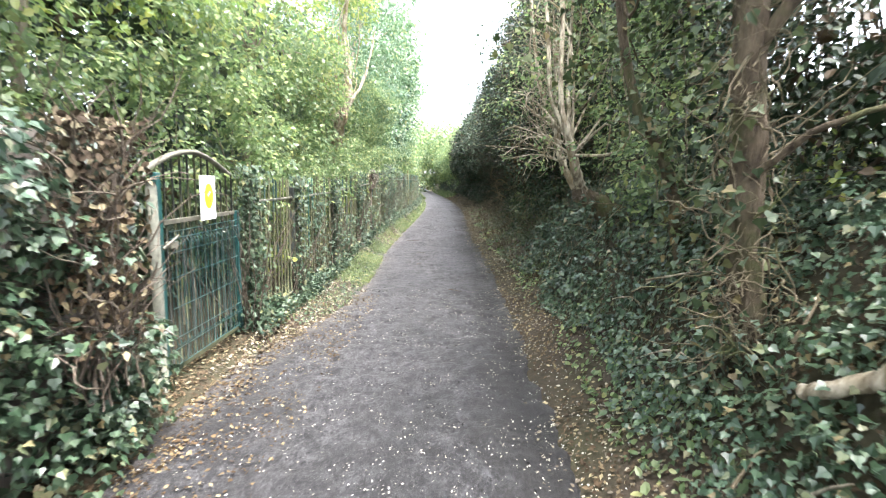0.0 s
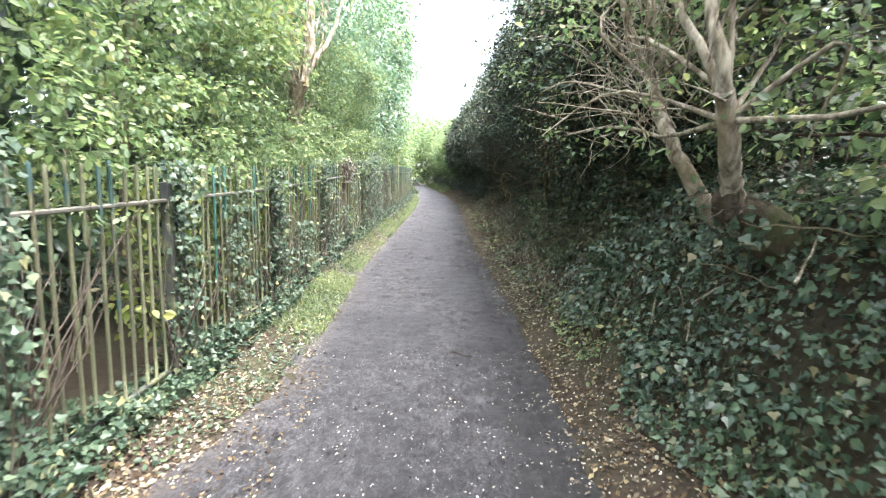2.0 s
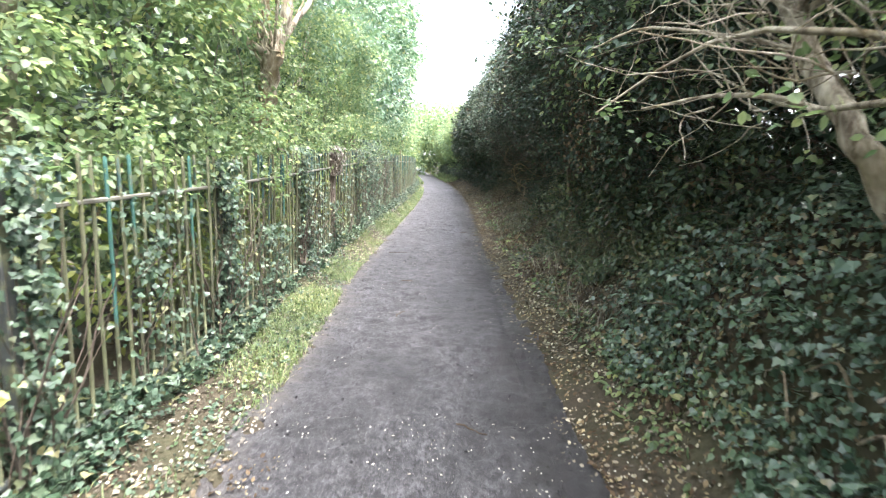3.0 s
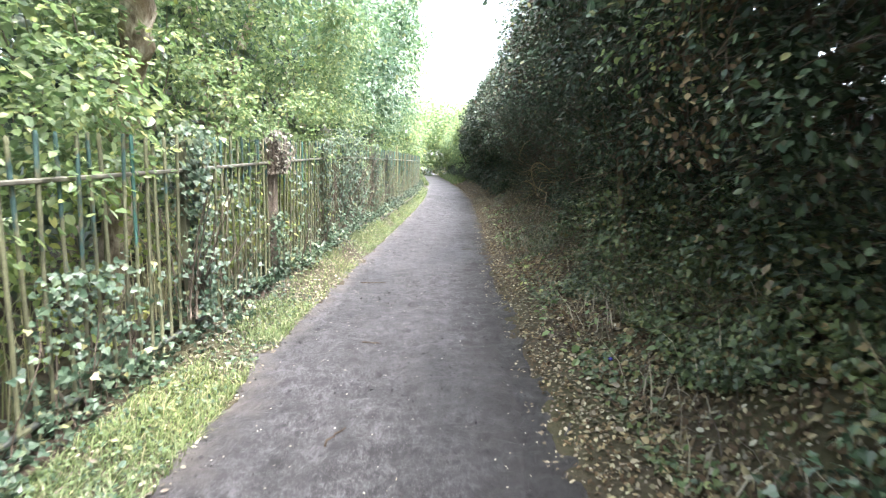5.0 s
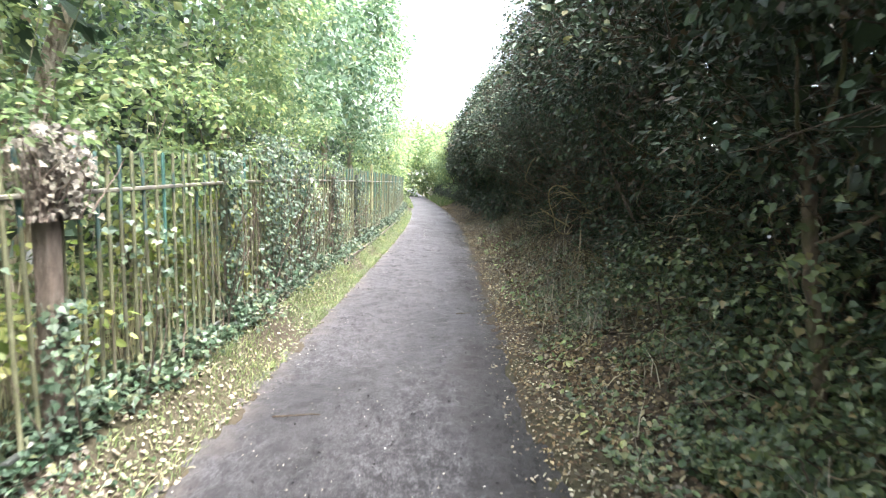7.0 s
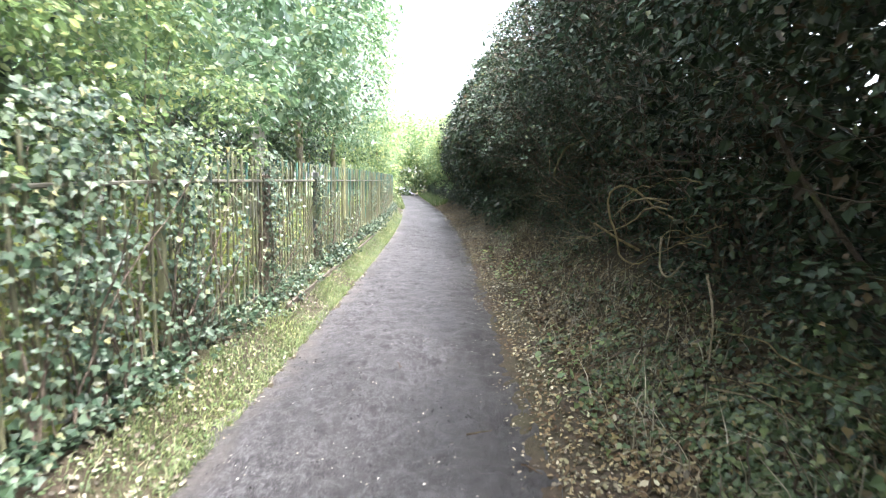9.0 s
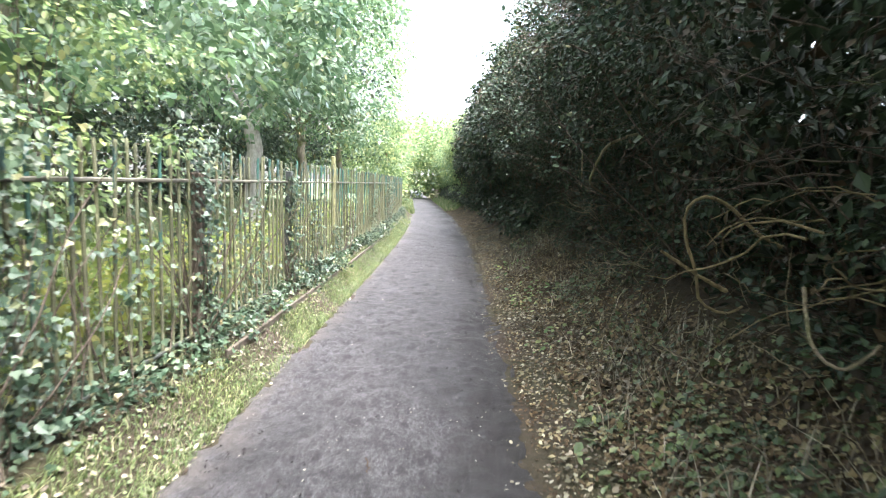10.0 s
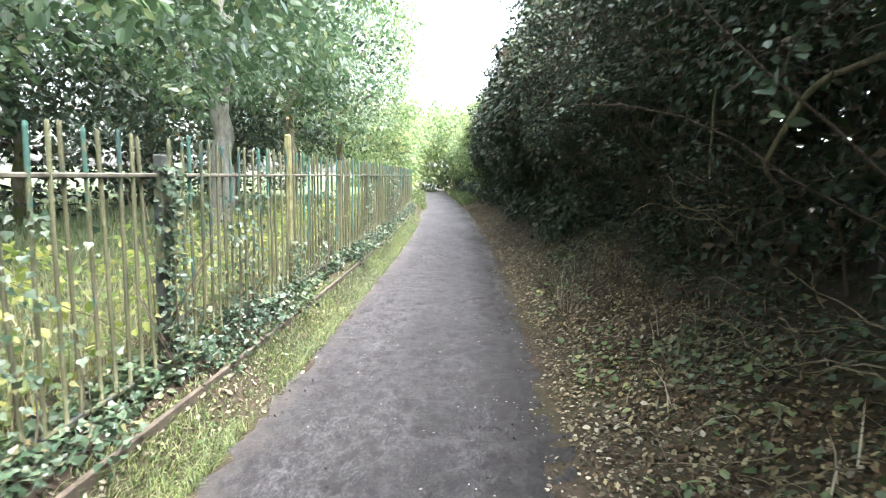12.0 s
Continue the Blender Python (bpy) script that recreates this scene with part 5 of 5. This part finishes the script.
# the ivied wall beside the gate
bm = bmesh.new()
bmesh.ops.create_cube(bm, size=1, matrix=pose(-2.42, 0.2, 0.85) @ Matrix.Diagonal((0.3, 8.3, 1.75, 1)))
bmesh.ops.subdivide_edges(bm, edges=bm.edges[:], cuts=8, use_grid_fill=True)
for p in bm.verts:
    p.co += Vector(noise.noise_vector(p.co * 2.1)) * 0.06
part("wall_1", (bm, WALL))
tagged(bpy.data.objects["wall_1"], "old dark wall buried in ivy", "wall", kind="structure")
e = thing("ivy", (-2.15, 3.0, 0.05), "thick ivy and dead brown stems covering the wall", "ivy")
n = 470
c = np.stack([-2.1 + rng.normal(size=n) * 0.1, rng.uniform(-1.0, 4.05, n), rng.uniform(0.1, 1.72, n), rng.uniform(0.1, 0.2, n)], 1)
n = 46
c = np.concatenate([c, np.stack([-2.05 + rng.normal(size=n) * 0.07, rng.uniform(3.6, 4.25, n), rng.uniform(0.08, 0.7, n), rng.uniform(0.09, 0.16, n)], 1)])
part("leaves", clump_leaves("leaves", c, 1900, 0.05, IVY_SHAPE, IVY, 1.0, 0.8), e)
n = 170
s = np.stack([-1.93 + rng.normal(size=n) * 0.05, rng.uniform(3.42, 3.86, n), rng.uniform(0.4, 1.5, n)], 1)
w = np.stack([rng.normal(size=n) * 0.12, rng.normal(size=n) * 0.25 - 0.1, np.ones(n)], 1)
stuff(part("dead_stem", stems("dead_stem", s, w, rng.uniform(0.3, 0.75, n), 0.006, DEADSTEM, 0.25, 0.03), e))
n = 1700
pos = np.stack([-1.93 + rng.normal(size=n) * 0.07, rng.uniform(3.4, 3.88, n), 1.8 - 1.1 * rng.random(n) ** 1.4], 1)
stuff(part("dead_leaf", leaves("dead_leaf", pos, rng.normal(size=(n, 3)) + np.array([0.7, -0.3, 0.3]), rng.uniform(0.025, 0.055, n), OVAL_SHAPE, LITTER, 1.2), e))


# ---------- railing ----------
def bar_mesh(name, height, wob, mat, r=0.0112):
    z = np.array([0, 0.3, 0.6, 0.9, height - 0.03, height - 0.008, height])
    p = np.stack([wob * np.sin(z * 2.1), wob * np.cos(z * 1.7), z], 1)
    return mesh_from(name, *tube_arrays(p, [r, r, r, r, r * 1.05, r * 0.9, r * 0.35], 6), mat, True)


def box_mesh(name, dims, mat, edge=0.004):
    bm = bmesh.new()
    bmesh.ops.create_cube(bm, size=1, matrix=Matrix.Diagonal((*dims, 1)))
    bmesh.ops.bevel(bm, geom=bm.edges[:], offset=edge, segments=1, affect="EDGES")
    me = bpy.data.meshes.new(name)
    bm.to_mesh(me)
    bm.free()
    me.materials.append(mat)
    return me


POSTS = [6.16, 7.55, 9.63, 11.75, 13.5, 15.46, 17.5, 19.49, 21.6, 23.85, 26.0, 28.1, 30.2, 32.3, 34.4, 36.5, 38.6, 40.7]
FU = -2.2
fence = thing("railing_fence", (FU, 6.1, 0.05), "old mossy iron railing fence with ivy, some bars green", "fence")
post_green = box_mesh("post", (0.05, 0.05, 1.5), IRON, 0.006)
post_dark = box_mesh("post", (0.06, 0.06, 1.42), DARK_IRON, 0.006)
post_mossy = box_mesh("post", (0.062, 0.062, 1.7), MOSSY, 0.014)
post_wide = box_mesh("post", (0.09, 0.09, 1.36), DEADSTEM, 0.012)
for i, y in enumerate(POSTS):
    m = {4: post_wide, 7: post_wide, 9: post_mossy, 1: post_dark, 2: post_dark, 8: post_dark}.get(i, post_green)
    h = {post_wide: 1.36, post_dark: 1.42, post_mossy: 1.7}.get(m, 1.5)
    part("post", m, fence, m=pose(lane_x(FU, y), y, fence_foot(y) + h / 2 - 0.06, rng.normal() * 0.6, rng.normal() * 0.6, 0))
bars = [bar_mesh("bar", 1.46, w, m) for w, m in ((0.002, IRON), (0.006, IRON), (-0.005, IRON), (0.003, GREEN_IRON))]
count = 0
for a, b in zip(POSTS[:-1], POSTS[1:]):
    pa = Vector((lane_x(FU, a), a, fence_foot(a)))
    pb = Vector((lane_x(FU, b), b, fence_foot(b)))
    d = pb - pa
    turn = math.degrees(math.atan2(-d.x, d.y))
    tilt = math.degrees(math.atan2(d.z, d.y))
    mid = (pa + pb) / 2
    length = d.length - 0.05
    for nm, z, mt in (("top_rail", 1.24, STEEL), ("bottom_rail", 0.1, DARK_IRON)):
        part(nm, box_mesh(nm, (0.032, length, 0.025), mt, 0.006), fence, m=pose(mid.x, mid.y, mid.z + z, tilt, rng.normal() * 2, turn))
    k = max(2, round((b - a) / 0.118))
    for j in range(1, k):
        if count >= 290:
            break
        p = pa + d * (j / k)
        green = rng.random() < (0.36 if a > 19 else 0.16 if a > 15 else 0.05)
        part("bar", bars[3] if green else bars[rng.integers(3)], fence, m=pose(p.x, p.y + rng.normal() * 0.004, p.z + 0.01 + rng.normal() * 0.012, rng.normal() * 0.5, rng.normal() * 0.5, rng.uniform(0, 360)))
        count += 1

# a low edging board under the later railing
for a, b in zip(POSTS[7:-1], POSTS[8:]):
    ym = (a + b) / 2
    d = lane_x(FU, b) - lane_x(FU, a)
    e = thing("edging_board", (lane_x(FU + 0.1, ym), ym, fence_foot(ym) - 0.02), "wet dark edging board at the railing's foot", "edging", "edging boards")
    part("board", box_mesh("board", (0.03, b - a - 0.02, 0.14), TIMBER, 0.006), e, m=pose(lane_x(FU + 0.21, ym), ym, fence_foot(ym) - 0.1, 0, 4, math.degrees(math.atan2(-d, b - a))))


# ---------- gate ----------
def bar_between(name, a, b, r, mat, parent, sides=8, label=""):
    p = np.linspace(np.array(a, float), np.array(b, float), 4)
    return part(name, mesh_from(name, *tube_arrays(p, [r] * 4, sides), mat, True), parent, label)


GX, GY0, GY1 = -2.27, 4.78, 5.98
gate = thing("arched_gate", (GX, 5.38, 0.1), "arched iron gate with a green wire mesh panel, shut", "gate")
arch = []
for k in range(17):
    s = k / 16
    arch.append((GX, 4.62 + 1.3 * s, 1.58 + 0.15 * math.sin(math.pi * min(1, s * 1.02)) - 0.02 * s))
v, f = tube_arrays(np.array(arch), [0.02] * 17, 8)
v[:, 0] = GX + (v[:, 0] - GX) * 1.4
part("arch_rail", mesh_from("arch_rail", v, f, STEEL, True), gate, "weathered pale grey arched top rail")
for k in range(11):
    y = GY0 + 0.06 + k * 0.112
    s = (y - 4.62) / 1.3
    bar_between("bar", (GX, y, 0.16), (GX, y, 1.56 + 0.15 * math.sin(math.pi * min(1, s))), 0.008, DARK_IRON, gate)
for z, mat in ((1.215, STEEL), (0.14, IRON)):
    part("cross_rail", box_mesh("cross_rail", (0.014, 1.2, 0.035), mat, 0.003), gate, m=pose(GX + 0.016, 5.38, z))
part("gate_frame", box_mesh("gate_frame", (0.05, 0.05, 1.42), PAINT, 0.006), gate, "green painted steel upright", m=pose(GX + 0.02, 4.70, 0.85))
part("gate_frame", box_mesh("gate_frame", (0.04, 0.04, 1.1), PAINT, 0.006), gate, "green painted steel upright", m=pose(GX + 0.03, GY1, 0.68))
for k in range(24):
    y = GY0 + 0.03 + k * 0.05
    p = smooth_line([(GX + 0.045, y, 0.18), (GX + 0.045, y, 0.30), (GX + 0.075, y, 0.34), (GX + 0.045, y, 0.38), (GX + 0.045, y, 1.0), (GX + 0.078, y, 1.05), (GX + 0.045, y, 1.1), (GX + 0.045, y, 1.15)], 22)
    part("mesh_wire", mesh_from("mesh_wire", *tube_arrays(p, [0.0028] * 22, 4), PAINT, True), gate)
for z in (0.18, 0.30, 0.38, 0.60, 0.82, 1.0, 1.1, 1.15):
    bar_between("mesh_wire", (GX + 0.051, GY0, z), (GX + 0.051, GY1, z), 0.0038, PAINT, gate, 5)
bar_between("brace", (GX - 0.02, GY0 + 0.05, 1.1), (GX - 0.02, GY1 - 0.15, 0.3), 0.011, DEADSTEM, gate)
latch = part("latch", box_mesh("latch", (0.05, 0.1, 0.05), STEEL, 0.006), gate, "grey steel latch", m=pose(GX + 0.06, GY0 + 0.01, 1.06))
bar_between("latch_bar", (GX + 0.08, GY0 - 0.14, 1.05), (GX + 0.085, GY0 + 0.06, 1.12), 0.009, STEEL, latch)
post = thing("gate_post", (GX + 0.02, 4.63, 0.0), "round weathered pale concrete gate post", "gate post", "gate posts")
part("shaft", mesh_from("shaft", *tube_arrays(np.array([(GX + 0.05, 4.60, -0.1), (GX + 0.05, 4.60, 0.7), (GX + 0.05, 4.59, 1.46), (GX + 0.05, 4.59, 1.5)]), [0.037, 0.036, 0.035, 0.025], 14), CONCRETE, True), post)
post = thing("gate_post", (GX, 6.1, 0.0), "weathered pale gate post behind ivy", "gate post", "gate posts")
part("shaft", mesh_from("shaft", *tube_arrays(np.array([(GX + 0.06, 6.2, -0.1), (GX + 0.06, 6.2, 0.7), (GX + 0.05, 6.18, 1.4), (GX + 0.05, 6.18, 1.45)]), [0.042, 0.042, 0.04, 0.03], 12), CONCRETE, True), post)
sign = thing("notice", (GX + 0.07, 5.32, 1.2), "white notice board with a yellow round symbol", "sign")
part("board", box_mesh("board", (0.008, 0.255, 0.345), CARD, 0.003), sign, m=pose(GX + 0.085, 5.315, 1.37, 0, 0, 0))
bm = bmesh.new()
ring = [(math.cos(a) * 0.075, math.sin(a) * 0.098) for a in np.linspace(0, 2 * math.pi, 28, endpoint=False)]
outer = [bm.verts.new((0, a, b)) for a, b in ring]
bm.faces.new(outer)
part("symbol", (bm, YELLOW), sign, "yellow printed disc", m=pose(GX + 0.0925, 5.32, 1.385))
part("mark", box_mesh("mark", (0.001, 0.05, 0.012), CARD, 0.0003), sign, m=pose(GX + 0.0945, 5.315, 1.40, 40, 0, 0))
part("mark", box_mesh("mark", (0.001, 0.014, 0.05), INK, 0.0003), sign, m=pose(GX + 0.0945, 5.335, 1.355, 0, 0, 0))

# ---------- sticks on the path ----------
for k, (x, y, a, ln) in enumerate(((-1.42, 14.3, 12, 0.3), (-0.9, 10.6, 70, 0.2), (-0.2, 17.2, 20, 0.16), (-0.7, 18.3, 100, 0.18), (-0.3, 8.4, -35, 0.22), (0.1, 16.9, -50, 0.15), (-1.0, 12.2, -10, 0.16), (0.7, 5.6, 40, 0.3))):
    z = float(ground_z(np.array([x]), np.array([y]))[0]) + 0.014
    e = thing("stick", (x, y, z), "short dark fallen stick lying on the path", "stick", "sticks on the path")
    w = np.array([math.cos(radians(a)), math.sin(radians(a)), 0.0])
    p = np.array([(x, y, z)]) + np.outer(np.linspace(0, ln, 6), w) + rng.normal(size=(6, 3)) * np.array([0.006, 0.006, 0.001])
    part("wood", mesh_from("wood", *tube_arrays(p, np.linspace(0.007, 0.004, 6), 5), TWIG, True), e)

# a blue scrap of litter under the hedge
zb = float(ground_z(np.array([0.86]), np.array([11.7]))[0])
e = thing("litter_scrap", (0.86, 11.7, zb), "crumpled blue plastic scrap among fallen leaves", "litter")
bm = bmesh.new()
bmesh.ops.create_grid(bm, x_segments=6, y_segments=5, size=0.03)
for p in bm.verts:
    p.co = Vector((0.86 + p.co.x, 11.7 + p.co.y * 0.7, zb + 0.03 + 0.016 * noise.noise(p.co * 60)))
part("film", (bm, plain("blue_plastic", (0.12, 0.14, 0.5), 0.35, 30, 0.2)), e)
